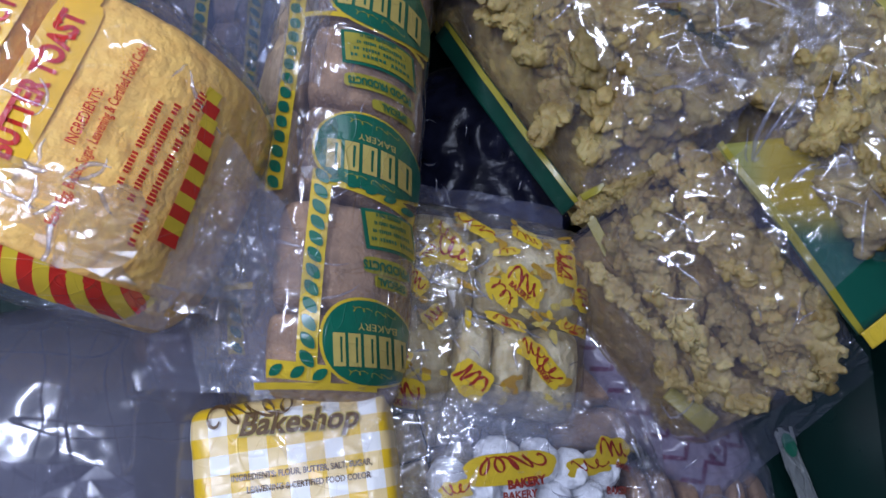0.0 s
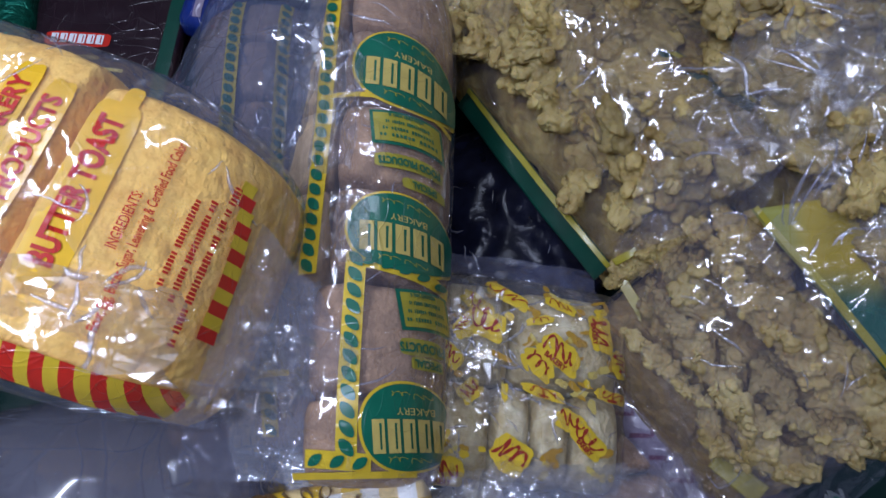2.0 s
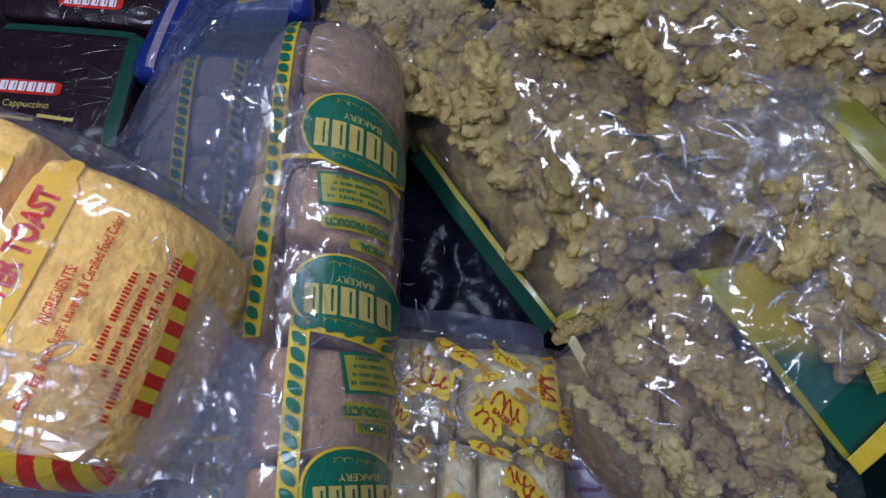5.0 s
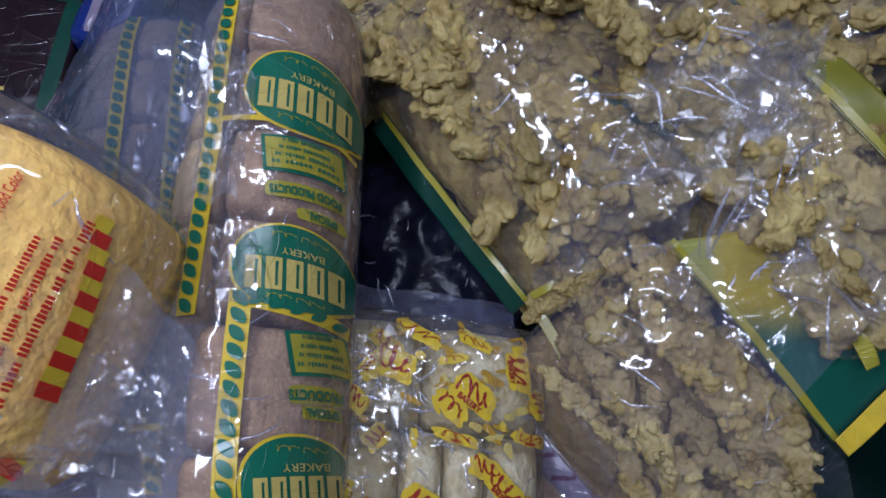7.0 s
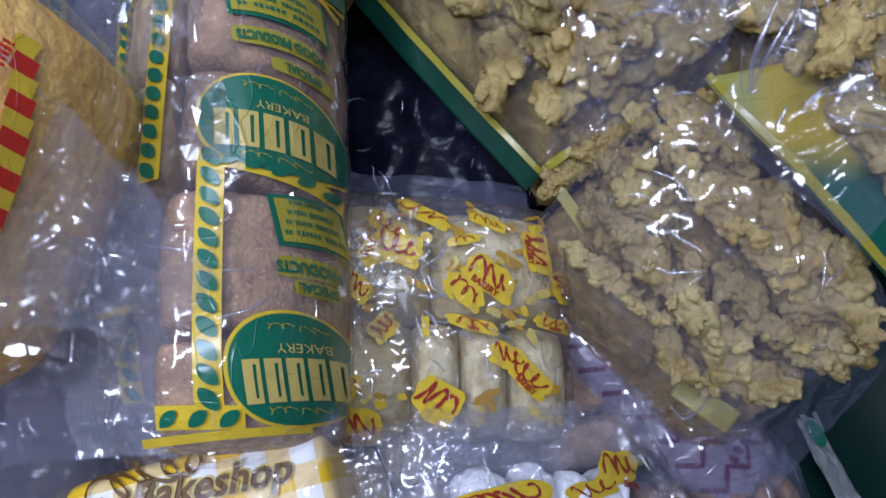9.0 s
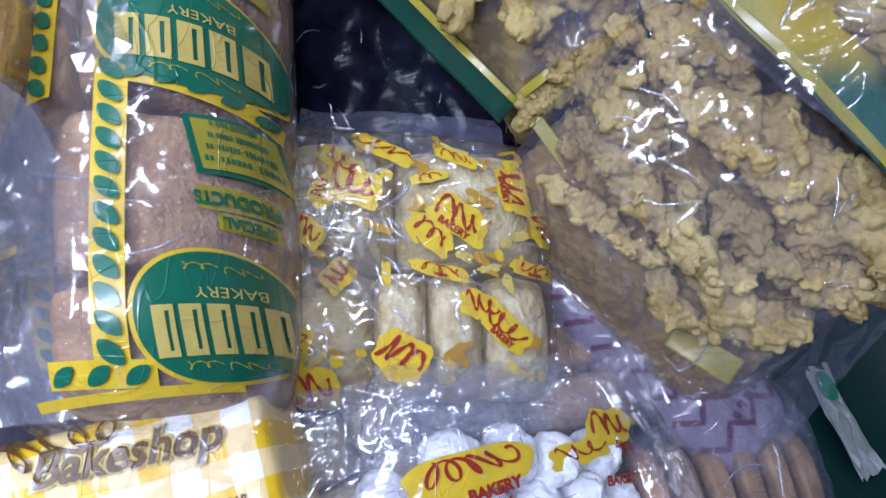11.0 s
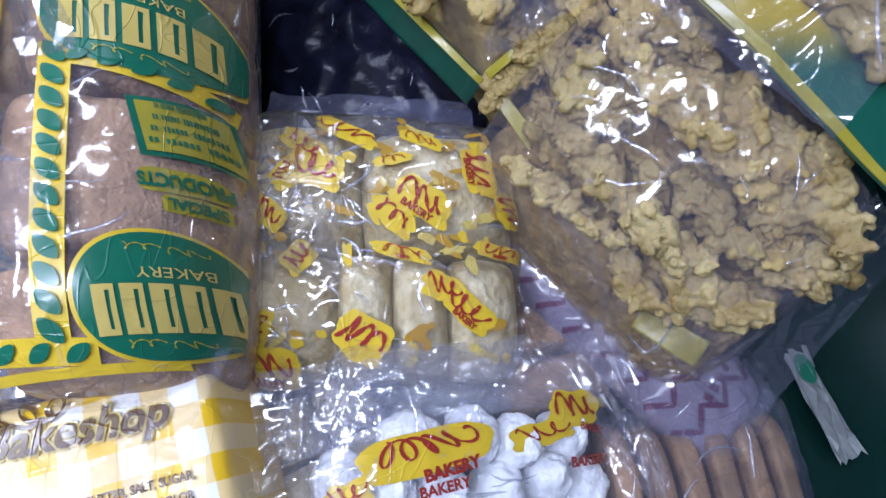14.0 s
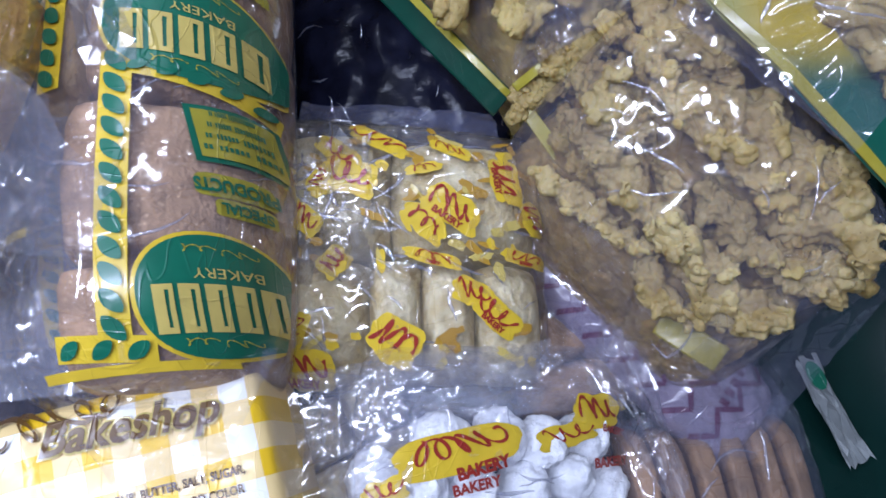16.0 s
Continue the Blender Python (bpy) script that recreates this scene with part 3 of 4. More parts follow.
BAG5 = Pillow(0.43, 0.56, 33, 0.10, 0.14, 0.18, 0.10, 0.17, 2.2, 3.4, 6, (0.0, 0.0), 10)
bag5 = crackling_bag(BAG5, "clear bag of crackling at the back of the tray", random.Random(16), 50)
BAG4 = Pillow(-0.02, 0.60, 20, 0.10, 0.12, 0.10, 0.06, 0.10, 2.2, 3.0, 6, (0.0, 0.0), 9)
bag4 = crackling_bag(BAG4, "clear bag of crackling behind the bread bag", R5, 40)

# ---- bread bag ----
BREAD = Pillow(-0.104, 0.262, -1, 0.081, 0.245, 0.185, 0.118, 0.10, 2.0, 5.0, 8, (0.06, -0.03), 11)
bread = thing("bread_bag", "long clear bag of brown bread rolls printed green and yellow", "bread bag", (BREAD.x, BREAD.y, 0.085))
part("film", BREAD.sheet(110, 0.0026, 26), CLEAR, bread, "clear film with green and yellow print")

# ---- toast bag ----
TB = Pillow(-0.2965, 0.1964, -18, 0.155, 0.109, 0.32, 0.133, 0.18, 3.0, 6.0, 4.5, (-0.05, -0.03), 13)
toast = thing("toast_bag", "clear bag of thick yellow butter toast printed in red", "bread bag", (TB.x, TB.y, 0.14))
part("film", TB.sheet(100, 0.0026, 22), CRISP, toast, "clear shiny film")

BUNS = Pillow(0.046, 0.123, -4, 0.101, 0.10, 0.105, 0.055, 0.07, 3.5, 3.2, 9, (-0.25, 0.02), 15)
buns = thing("bun_pack", "clear wrapped pack of small cream buns with yellow labels", "bun pack", (BUNS.x, BUNS.y, 0.03))
part("film", BUNS.sheet(96, 0.003, 30), BUN_FILM, buns, "clear film with yellow and red print")

WHITE = Pillow(0.097, -0.041, -6, 0.102, 0.086, 0.092, 0.058, 0.06, 3.0, 3.0, 8, (-0.58, 0.05), 17)
whites = thing("cookie_pack", "clear pack of white powdered cookies with a yellow label", "cookie pack", (WHITE.x, WHITE.y, 0.02))
part("film", WHITE.sheet(90, 0.003, 28), CLEAR, whites, "clear film with yellow print")

GELU = Pillow(-0.098, -0.064, 11, 0.074, 0.095, 0.215, 0.04, 0.10, 8.0, 8.0, 18, (-0.12, 0.0), 19)
gelu = thing("gingham_pack", "yellow and white gingham printed biscuit pack with brown lettering", "biscuit pack", (GELU.x, GELU.y, 0.11))
part("wrapper", GELU.sheet(60, 0.0012, 26), GINGHAM, gelu, "yellow and white checked wrapper")

GREY = Pillow(-0.31, -0.05, 12, 0.15, 0.15, 0.16, 0.14, 0.16, 2.6, 2.6, 4, (0.0, 0.1), 21)
grey = thing("smoky_bag", "dark translucent plastic bag, full and creased", "plastic bag", (GREY.x, GREY.y, 0))
part("film", GREY.sheet(64, 0.004, 14), SMOKY, grey)

DARK = Pillow(0.045, 0.315, 8, 0.095, 0.115, 0.05, 0.055, 0.05, 2.4, 2.4, 4, (0, 0), 23)
dark = thing("black_bag", "crumpled black plastic bag between the packs", "plastic bag", (DARK.x, DARK.y, 0))
part("film", DARK.sheet(64, 0.004, 26), BLACK, dark)


# ---- fillings ----
def cell(bag, x0, x1, y0, y1, inset=0.004, low=0.03, n=16, seed=1, amp=0.002, pw=4):
    """One piece of bread under the film, between two lengths and two widths of the bag."""
    bm = bmesh.new()
    rows = []
    for j in range(n + 1):
        row = []
        for i in range(n + 1):
            s, t = math.sin(math.pi / 2 * (2 * i / n - 1)), math.sin(math.pi / 2 * (2 * j / n - 1))
            ly = (y0 + y1) / 2 + (y1 - y0) / 2 * t * (1 - 0.06 * s * s)
            lx = (x0 + x1) / 2 + (x1 - x0) / 2 * s * (1 - 0.06 * t * t)
            lim = bag.a * bag.wide(ly / bag.b) * 0.97
            lx = max(-lim, min(lim, lx))
            e = max(0, (1 - abs(s) ** pw)) ** 0.5 * max(0, (1 - abs(t) ** pw)) ** 0.5
            floor = bag.base(lx, ly) - low
            p = bag.place(lx, ly, floor + (bag.top(lx, ly) - inset - floor) * e)
            p.z += amp * e * (noise.noise(Vector((p.x, p.y, seed)) * 45) + 0.5 * noise.noise(Vector((p.x, p.y, seed)) * 130))
            row.append(bm.verts.new(p))
        rows.append(row)
    for a, b in zip(rows, rows[1:]):
        for i in range(n):
            bm.faces.new((a[i], a[i + 1], b[i + 1], b[i]))
    ring = rows[0] + [r[-1] for r in rows[1:]] + rows[-1][-2::-1] + [r[0] for r in rows[-2:0:-1]]
    bm.faces.new(ring[::-1])
    return bm


def plank(p0, p1, across, width, thick=0.0015, m=0.0, skew=0.0):
    """A thin card along p0-p1, reaching out by width in the direction across."""
    p0, p1 = Vector(p0), Vector(p1)
    d = p1 - p0
    ac = Vector(across)
    ac = (ac - d.normalized() * ac.dot(d.normalized())).normalized()
    nrm = d.cross(ac).normalized()
    if nrm.z < 0:
        nrm = -nrm
    nu, nv = 24, 12

    def at(u, v):
        q = p0 + d * (u + skew * v * (1 - u)) + ac * width * v
        return q + nrm * (m + 0.0025 * noise.noise(q * 22) + 0.004 * math.sin(u * 3) * v)

    bm = grid([i / nu for i in range(nu + 1)], [j / nv for j in range(nv + 1)], at)
    made = bmesh.ops.extrude_face_region(bm, geom=bm.faces[:])
    for v in made["geom"]:
        if isinstance(v, bmesh.types.BMVert):
            v.co -= nrm * thick
    bmesh.ops.recalc_face_normals(bm, faces=bm.faces[:])
    return bm


def crumple(corners, amp=0.01, n=14, seed=1):
    """Film bunched into small flat facets with sharp edges."""
    a, b, c, d = (Vector(p) for p in corners)
    rnd = random.Random(seed)
    bm = bmesh.new()
    rows = []
    for j in range(n + 1):
        row = []
        for i in range(n + 1):
            u, v = (i + rnd.uniform(-0.42, 0.42)) / n, (j + rnd.uniform(-0.42, 0.42)) / n
            p = (a * (1 - u) + b * u) * (1 - v) + (d * (1 - u) + c * u) * v
            row.append(bm.verts.new(p + Vector((0, 0, amp * (rnd.uniform(-0.5, 0.5) + 0.8 * noise.noise(Vector((u * 3, v * 3, seed))))))))
        rows.append(row)
    for p, q in zip(rows, rows[1:]):
        for i in range(n):
            k = (p[i], p[i + 1], q[i + 1], q[i])
            k = k if rnd.random() < 0.5 else k[1:] + k[:1]
            bm.faces.new((k[0], k[1], k[2]))
            bm.faces.new((k[0], k[2], k[3]))
    return bm


def flap(corners, amp=0.004, size=30.0, seed=1, n=40, sag=0.0):
    """A loose, creased end of film between four corners."""
    a, b, c, d = (Vector(p) for p in corners)

    def at(u, v):
        p = (a * (1 - u) + b * u) * (1 - v) + (d * (1 - u) + c * u) * v
        w = amp * (ridge(p.x, p.y, size, seed) + 0.6 * ridge(p.y, p.x, size * 2.1, seed + 3) - 0.8)
        edge = 0.006 * noise.noise(Vector((u * 3, v * 3, seed)))
        return p + Vector((edge, edge * 0.7, w - sag * math.sin(math.pi * u) * math.sin(math.pi * v)))

    return grid([i / n for i in range(n + 1)], [j / n for j in range(n + 1)], at)


# ---- bread print and rolls ----
def bread_rolls(t, bag, rows, cols, seed, first=CRUST):
    for j, (y0, y1) in enumerate(zip(rows, rows[1:])):
        for i, (x0, x1) in enumerate(zip(cols, cols[1:])):
            part("bread_roll", cell(bag, x0 - 0.002, x1 + 0.002, y0 - 0.002, y1 + 0.002, 0.0035, 0.016, 20, seed + i + 3 * j, 0.004, 16), CRUST if i else first, t)


def leaf_strip(t, bag, x0, y0, x1, y1, width=0.0145):
    d = Vector((x1 - x0, y1 - y0, 0))
    ang, ln = math.degrees(math.atan2(d.y, d.x)), d.length
    st = part("border_strip", bag.drape(rect((x0 + x1) / 2, (y0 + y1) / 2, ln, width, ang, 0.004), 0.0016), INK_YELLOW, t, "yellow printed strip with green leaves")
    n = max(1, int(ln / 0.0118))
    leaves = []
    for i in range(n):
        f = (i + 0.5) / n
        leaves.append(oval(x0 + d.x * f, y0 + d.y * f, 0.0142 * width / 0.0145, 0.0080 * width / 0.0145, ang + 40, 1.6, 16, 2))
    part("leaf_pattern", bag.drape(joined(*leaves), 0.0032), INK_GREEN, st, "row of green leaves")
    return st


def mark_bars(t, bag, cx, cy, w, h, count, turn, ink, off=0.0032):
    """A brand mark as a row of plain blocks, each an open frame with one heavy and one light side."""
    step = w / count
    for i in range(count):
        x = -w / 2 + step * (i + 0.5)
        wd = step * 0.78
        frame_ = joined(rect(x - wd * 0.22, 0, wd * 0.60, h, 0, 0.008), rect(x + wd * 0.38, 0, wd * 0.26, h, 0, 0.008),
                        rect(x + wd * 0.1, h * 0.44, wd * 0.4, h * 0.12, 0, 0.008), rect(x + wd * 0.1, -h * 0.44, wd * 0.4, h * 0.12, 0, 0.008))
        bmesh.ops.remove_doubles(frame_, verts=frame_.verts[:], dist=0.0006)
        part("brand_block", bag.drape(rotate(frame_, cx, cy, turn), off), ink, t)


def crest(t, bag, cx, cy, w, h, turn=0.0, mark=True):
    """The green oval with its plain yellow brand bars and small flourishes."""
    rim = part("oval_badge", bag.drape(oval(cx, cy, w + 0.004, h + 0.004, turn, 2.2, 48, 9), 0.0016), INK_YELLOW, t, "green oval badge with yellow rim")
    part("badge_face", bag.drape(oval(cx, cy, w, h, turn, 2.2, 48, 9), 0.0024), INK_GREEN, rim)
    if mark:
        mark_bars(rim, bag, cx, cy - h * 0.10, w * 0.80, h * 0.38, 5, turn, INK_GOLD)
        part("lettering", bag.drape(words("BAKERY", h * 0.12, cx + 0.004, cy + h * 0.19, 180 + turn), 0.0032), INK_GOLD, rim)
        for s in (-1, 1):
            for q in (-1, 1):
                part("flourish", bag.drape(squiggle(cx + s * w * 0.13, cy + q * h * 0.37, w * 0.2, h * 0.06, turn, s + 2, 2), 0.0032), INK_LIME, rim)


def info_box(t, bag, cx, cy, w, h, turn=0.0):
    b = part("info_box", bag.drape(rect(cx, cy, w, h, turn, 0.004), 0.0016), INK_GREEN, t, "yellow info box with a green frame")
    part("panel", bag.drape(rect(cx, cy, w - 0.005, h - 0.005, turn, 0.004), 0.0024), INK_LIME, b)
    lines = [rotate(bars(0, (i - 1.2) * h * 0.2, w * (0.8 - 0.1 * i), h * 0.11, 15 + 3 * i, 0, 0.3), cx, cy, turn) for i in range(4)]
    part("text_line", bag.drape(joined(*lines), 0.0030), INK_GREEN, b)


bread_rolls(bread, BREAD, (-0.236, -0.174, -0.086), (-0.024, 0.077), 5)
bread_rolls(bread, BREAD, (-0.084, -0.008, 0.066, 0.14, 0.236), (-0.062, -0.014, 0.077), 9, CRUST_PALE)
leaf_strip(bread, BREAD, -0.026, 0.228, -0.0235, 0.068)
leaf_strip(bread, BREAD, -0.0225, 0.066, -0.0235, -0.085)
leaf_strip(bread, BREAD, 0.0125, -0.068, 0.0135, -0.214)
leaf_strip(bread, BREAD, 0.016, -0.074, 0.078, -0.080, 0.011)
leaf_strip(bread, BREAD, -0.015, -0.216, 0.030, -0.218, 0.012)
for x0, y0, x1, y1 in ((-0.030, 0.067, 0.077, 0.068), (-0.025, -0.228, 0.06, -0.224), (-0.082, -0.155, -0.03, -0.158), (-0.082, -0.155, -0.085, -0.215)):
    part("border_line", BREAD.drape(ribbon([(x0 + (x1 - x0) * i / 12, y0 + (y1 - y0) * i / 12) for i in range(13)], 0.0045), 0.002), INK_YELLOW, bread, "thin yellow printed line")
crest(bread, BREAD, 0.0405, 0.098, 0.082, 0.070, 1)
crest(bread, BREAD, 0.0435, -0.047, 0.078, 0.062, 3)
crest(bread, BREAD, 0.054, -0.192, 0.062, 0.060, 5)
info_box(bread, BREAD, 0.0435, 0.043, 0.056, 0.030, 8)
info_box(bread, BREAD, 0.062, -0.104, 0.037, 0.031, 12)
for cx, cy, w in ((0.046, 0.0140, 0.052), (0.0612, -0.133, 0.030)):
    p = part("word_strip", BREAD.drape(oval(cx, cy, w, 0.0125, 8, 6, 40, 4, 0, 0.015), 0.0016), INK_LIME, bread, "yellow strip with green words")
    part("lettering", BREAD.drape(words("FOOD PRODUCTS" if w > 0.05 else "PRODUCTS", 0.0092 if w < 0.05 else 0.0085, cx, cy, 188, 0.66, 0, 0.0004), 0.0026), INK_GREEN, p)
for cx, cy, w in ((0.058, -0.002, 0.032), (0.0655, -0.1445, 0.022)):
    p = part("word_strip", BREAD.drape(oval(cx, cy, w, 0.0095, 6, 6, 40, 4, 0, 0.015), 0.0016), INK_LIME, bread, "short yellow strip with a green word")
    part("lettering", BREAD.drape(words("SPECIAL", 0.0078, cx, cy, 186, 0.66, 0, 0.0003), 0.0026), INK_GREEN, p)
part("loose_end", flap(((-0.165, 0.045, 0.235), (-0.03, 0.045, 0.24), (-0.055, -0.02, 0.268), (-0.10, -0.025, 0.272)), 0.003, 34, 4), CLEAR, bread, "loose end of clear film")

BREAD2 = Pillow(-0.225, 0.29, 3, 0.078, 0.24, 0.12, 0.085, 0.085, 2.0, 5.0, 8, (0.0, -0.02), 31)
bread2 = thing("bread_bag", "clear bag of brown bread rolls lying half hidden beneath another", "bread bag", (BREAD2.x, BREAD2.y, 0.035))
part("film", BREAD2.sheet(64, 0.002, 26), CLEAR_SOFT, bread2, "hazy clear film")
bread_rolls(bread2, BREAD2, (-0.23, -0.14, -0.06, 0.02, 0.10, 0.17, 0.23), (-0.074, -0.01, 0.074), 40)
leaf_strip(bread2, BREAD2, -0.012, 0.22, -0.012, -0.02)
leaf_strip(bread2, BREAD2, 0.036, 0.22, 0.036, -0.225, 0.012)
part("film_skirt", flap(((-0.235, 0.03, 0.225), (-0.125, 0.03, 0.255), (-0.125, 0.185, 0.272), (-0.225, 0.20, 0.245)), 0.006, 22, 61, 50), MIST, bread2, "loose hanging sheet of clear film")
# outer bag over both
part("outer_bag", flap(((-0.315, 0.33, 0.212), (-0.15, 0.24, 0.308), (-0.12, 0.53, 0.285), (-0.25, 0.57, 0.212)), 0.005, 18, 6, 60, -0.035), HAZY, bread, "outer bag of clear film")

# ---- toast ----
for x0, x1, y1, s in ((0.0455, 0.150, 0.088, 1), (-0.052, 0.044, 0.100, 2), (-0.15, -0.056, 0.103, 3)):
    part("toast_slice", cell(TB, x0, x1, -0.098, y1, 0.0022, 0.02, 48, s, 0.0028, 34), TOAST, toast, "thick yellow slice of toast")
lab = part("label", TB.drape(joined(oval(0.068, 0.009, 0.0275, 0.116, 2, 7, 48, 12), oval(0.069, 0.070, 0.010, 0.02, 2, 4, 24, 4)), -0.0006), INK_AMBER, toast, "yellow label with red lettering")
part("lettering", TB.drape(words("BUTTER TOAST", 0.0185, 0.0680, 0.009, 92, 0.73, 0, 0.0008), 0.0004), INK_RED, lab)
lab2 = part("label", TB.drape(oval(0.031, 0.022, 0.019, 0.092, 0, 5, 48, 12, 0, 0.02), -0.0006), INK_AMBER, toast, "yellow label with red lettering")
part("lettering", TB.drape(words("PRODUCTS", 0.0165, 0.031, 0.022, 91, 0.80, 0, 0.0006), 0.0004), INK_RED, lab2)
lab3 = part("label", TB.drape(oval(0.008, 0.030, 0.019, 0.085, 0, 5, 48, 12, 0, 0.02), -0.0006), INK_AMBER, toast, "yellow label with red lettering")
part("lettering", TB.drape(words("BAKERY", 0.0165, 0.008, 0.038, 91, 0.80, 0, 0.0006), 0.0004), INK_RED, lab3)
for text, size, lx, ly, wide in (("INGREDIENTS:", 0.0078, 0.0965, 0.002, 0.72), ("Flour, Egg, Butter, Sugar, Leavening & Certified Food Color", 0.0072, 0.105, -0.002, 0.68)):
    part("lettering", TB.drape(words(text, size, lx, ly, 91, wide, 0, 0.0001), 0.002), INK_RED, toast, "small red lettering")
for lx, ly, w, k in ((0.1225, 0.004, 0.058, 24), (0.1290, 0.003, 0.068, 28), (0.1355, -0.002, 0.104, 40)):
    part("text_line", TB.drape(bars(lx, ly, w, 0.0032, k, 91, 0.4), 0.002), INK_RED, toast, "row of small red bars")
for i in range(20):
    # striped band along the lower edge
    lx = 0.0205 + i * 0.0067
    part("stripe", TB.drape(rect(lx, -0.0885 + 0.0004 * max(0, i - 13) ** 1.7, 0.0067, 0.0175 - 0.0007 * max(0, i - 13), max(0, i - 14) * 4, 0.003), 0.002), INK_RED if i % 2 == 0 else INK_YELLOW, toast)
for k in range(12):
    # chequered band up the rounded side
    part("stripe", TB.drape(rect(0.1460 - 0.000016 * k ** 2.6, -0.0395 + k * 0.0083, 0.0083, 0.0055, 92, 0.003), 0.002), INK_RED if k % 2 == 0 else INK_YELLOW, toast)
part("loose_end", flap(((-0.175, 0.085, 0.375), (-0.145, 0.19, 0.375), (-0.085, 0.115, 0.318), (-0.105, 0.085, 0.312)), 0.005, 24, 8), VEIL, toast, "loose pointed end of clear film")
part("bottom_seam", flap(((-0.40, 0.11, 0.40), (-0.175, 0.060, 0.355), (-0.165, 0.085, 0.37), (-0.42, 0.14, 0.42)), 0.004, 20, 9), VEIL, toast, "clear sealed seam of the bag")

# ---- buns ----
for y0, y1, cols in ((-0.096, -0.004, (-0.097, -0.030, 0.0065, 0.045, 0.097)), (-0.006, 0.094, (-0.097, -0.016, 0.097))):
    for x0, x1 in zip(cols, cols[1:]):
        part("bun", cell(BUNS, x0 - 0.002, x1 + 0.002, y0, y1, 0.003, 0.016, 20, x0 * 90 + y0 * 40, 0.004, 4.0), CREAM, buns)


def torn_label(t, bag, cx, cy, w, h, turn, seed, word=True):
    lab = part("label", bag.drape(oval(cx, cy, w, h, turn, 4.0, 40, 6, 0, 0.10), 0.0016), INK_YELLOW, t, "crumpled yellow label with red script")
    part("flourish", bag.drape(squiggle(cx, cy + h * 0.10, w * 0.72, h * 0.62, turn, seed, 2.6), 0.0026), INK_MAROON, lab, "red brand flourish")
    if word:
        a = radians(turn - 90)
        part("lettering", bag.drape(words("BAKERY", h * 0.28, cx + math.cos(a) * h * 0.33, cy + math.sin(a) * h * 0.33, turn, 0.9, 0, 0.0003), 0.0026), INK_MAROON, lab)


for cx, cy, w, h, turn, word in ((-0.041, 0.043, 0.040, 0.026, -19, False), (-0.048, 0.060, 0.034, 0.016, -40, False), (0.030, 0.024, 0.042, 0.026, -34, True), (0.010, 0.012, 0.036, 0.018, -40, False),
                           (0.070, 0.049, 0.036, 0.023, -82, True), (0.0905, 0.022, 0.026, 0.018, -69, False), (0.082, -0.009, 0.034, 0.011, -4, True), (0.016, -0.013, 0.040, 0.010, -13, True),
                           (0.043, -0.0365, 0.028, 0.018, -18, False), (0.0595, -0.0515, 0.038, 0.020, -40, True), (-0.011, -0.069, 0.036, 0.028, -28, False), (-0.072, -0.086, 0.042, 0.024, -6, True),
                           (-0.0506, -0.018, 0.022, 0.018, 47, False), (-0.070, 0.012, 0.026, 0.016, -46, False), (-0.021, 0.073, 0.044, 0.014, -26, False), (-0.077, -0.068, 0.034, 0.013, 67, False),
                           (0.030, 0.070, 0.030, 0.010, -18, False), (0.010, 0.053, 0.026, 0.008, 15, False), (-0.062, 0.040, 0.020, 0.012, 60, False)):
    torn_label(buns, BUNS, cx, cy, w, h, turn, cx * 90, word)
rnd = random.Random(21)
for _ in range(80):
    cx, cy = rnd.uniform(-0.092, 0.09), rnd.choice((rnd.uniform(-0.004, 0.088), rnd.uniform(0.0, 0.08), rnd.uniform(0.02, 0.09), rnd.uniform(-0.09, -0.06), rnd.uniform(-0.02, 0.0)))
    part("torn_print", BUNS.drape(oval(cx, cy, rnd.uniform(0.006, 0.020), rnd.uniform(0.003, 0.008), rnd.gauss(-25, 40), 3, 16, 2, 0, 0.15), 0.0013), rnd.choice((INK_YELLOW, INK_GOLD, INK_OCHRE, INK_OCHRE)), buns)
part("loose_end", flap(((-0.05, 0.040, 0.165), (0.14, 0.05, 0.12), (0.12, -0.0, 0.15), (-0.03, -0.02, 0.18)), 0.006, 30, 12), VEIL, buns, "loose end of clear film")
part("loose_end", flap(((-0.035, 0.205, 0.15), (0.13, 0.195, 0.115), (0.12, 0.24, 0.10), (-0.03, 0.26, 0.11)), 0.004, 30, 14), CLEAR_SOFT, buns, "loose end of clear film")

# ---- white cookies ----
rnd = random.Random(5)
for j in range(5):
    for i in range(6):
        lx, ly = -0.085 + i * 0.033 + (0.012 if j % 2 else -0.004) + rnd.uniform(-0.005, 0.005), -0.066 + j * 0.030 + rnd.uniform(-0.005, 0.005)
        if abs(lx) > 0.088 or ly > 0.040 + 0.20 * lx:
            continue
        b = lump(i + 6 * j, (0.0205, 0.019, 0.014), 0.15, 2.2, 4)
        b.transform(Matrix.Translation(WHITE.place(lx, ly, WHITE.top(lx, ly) - 0.019 + rnd.uniform(-0.003, 0.002))) @ pose(0, 0, 0, rnd.uniform(-25, 25), rnd.uniform(-25, 25), rnd.uniform(0, 360)))
        part("cookie", b, POWDER, whites)
big = part("label", WHITE.drape(oval(-0.034, 0.0175, 0.080, 0.026, 14, 4, 48, 8, 0, 0.04), 0.0016), INK_YELLOW, whites, "yellow label with red script")
part("flourish", WHITE.drape(squiggle(-0.034, 0.022, 0.058, 0.014, 14, 1.0, 4.5), 0.0026), INK_MAROON, big, "red brand flourish")
part("lettering", WHITE.drape(words("BAKERY", 0.0102, -0.019, 0.0075, 15, 0.95, 0, 0.0005), 0.0026), INK_MAROON, big)
part("lettering", WHITE.drape(words("BAKERY", 0.0092, -0.023, -0.0035, 12, 0.95, 0, 0.0003), 0.0020), INK_MAROON, whites)
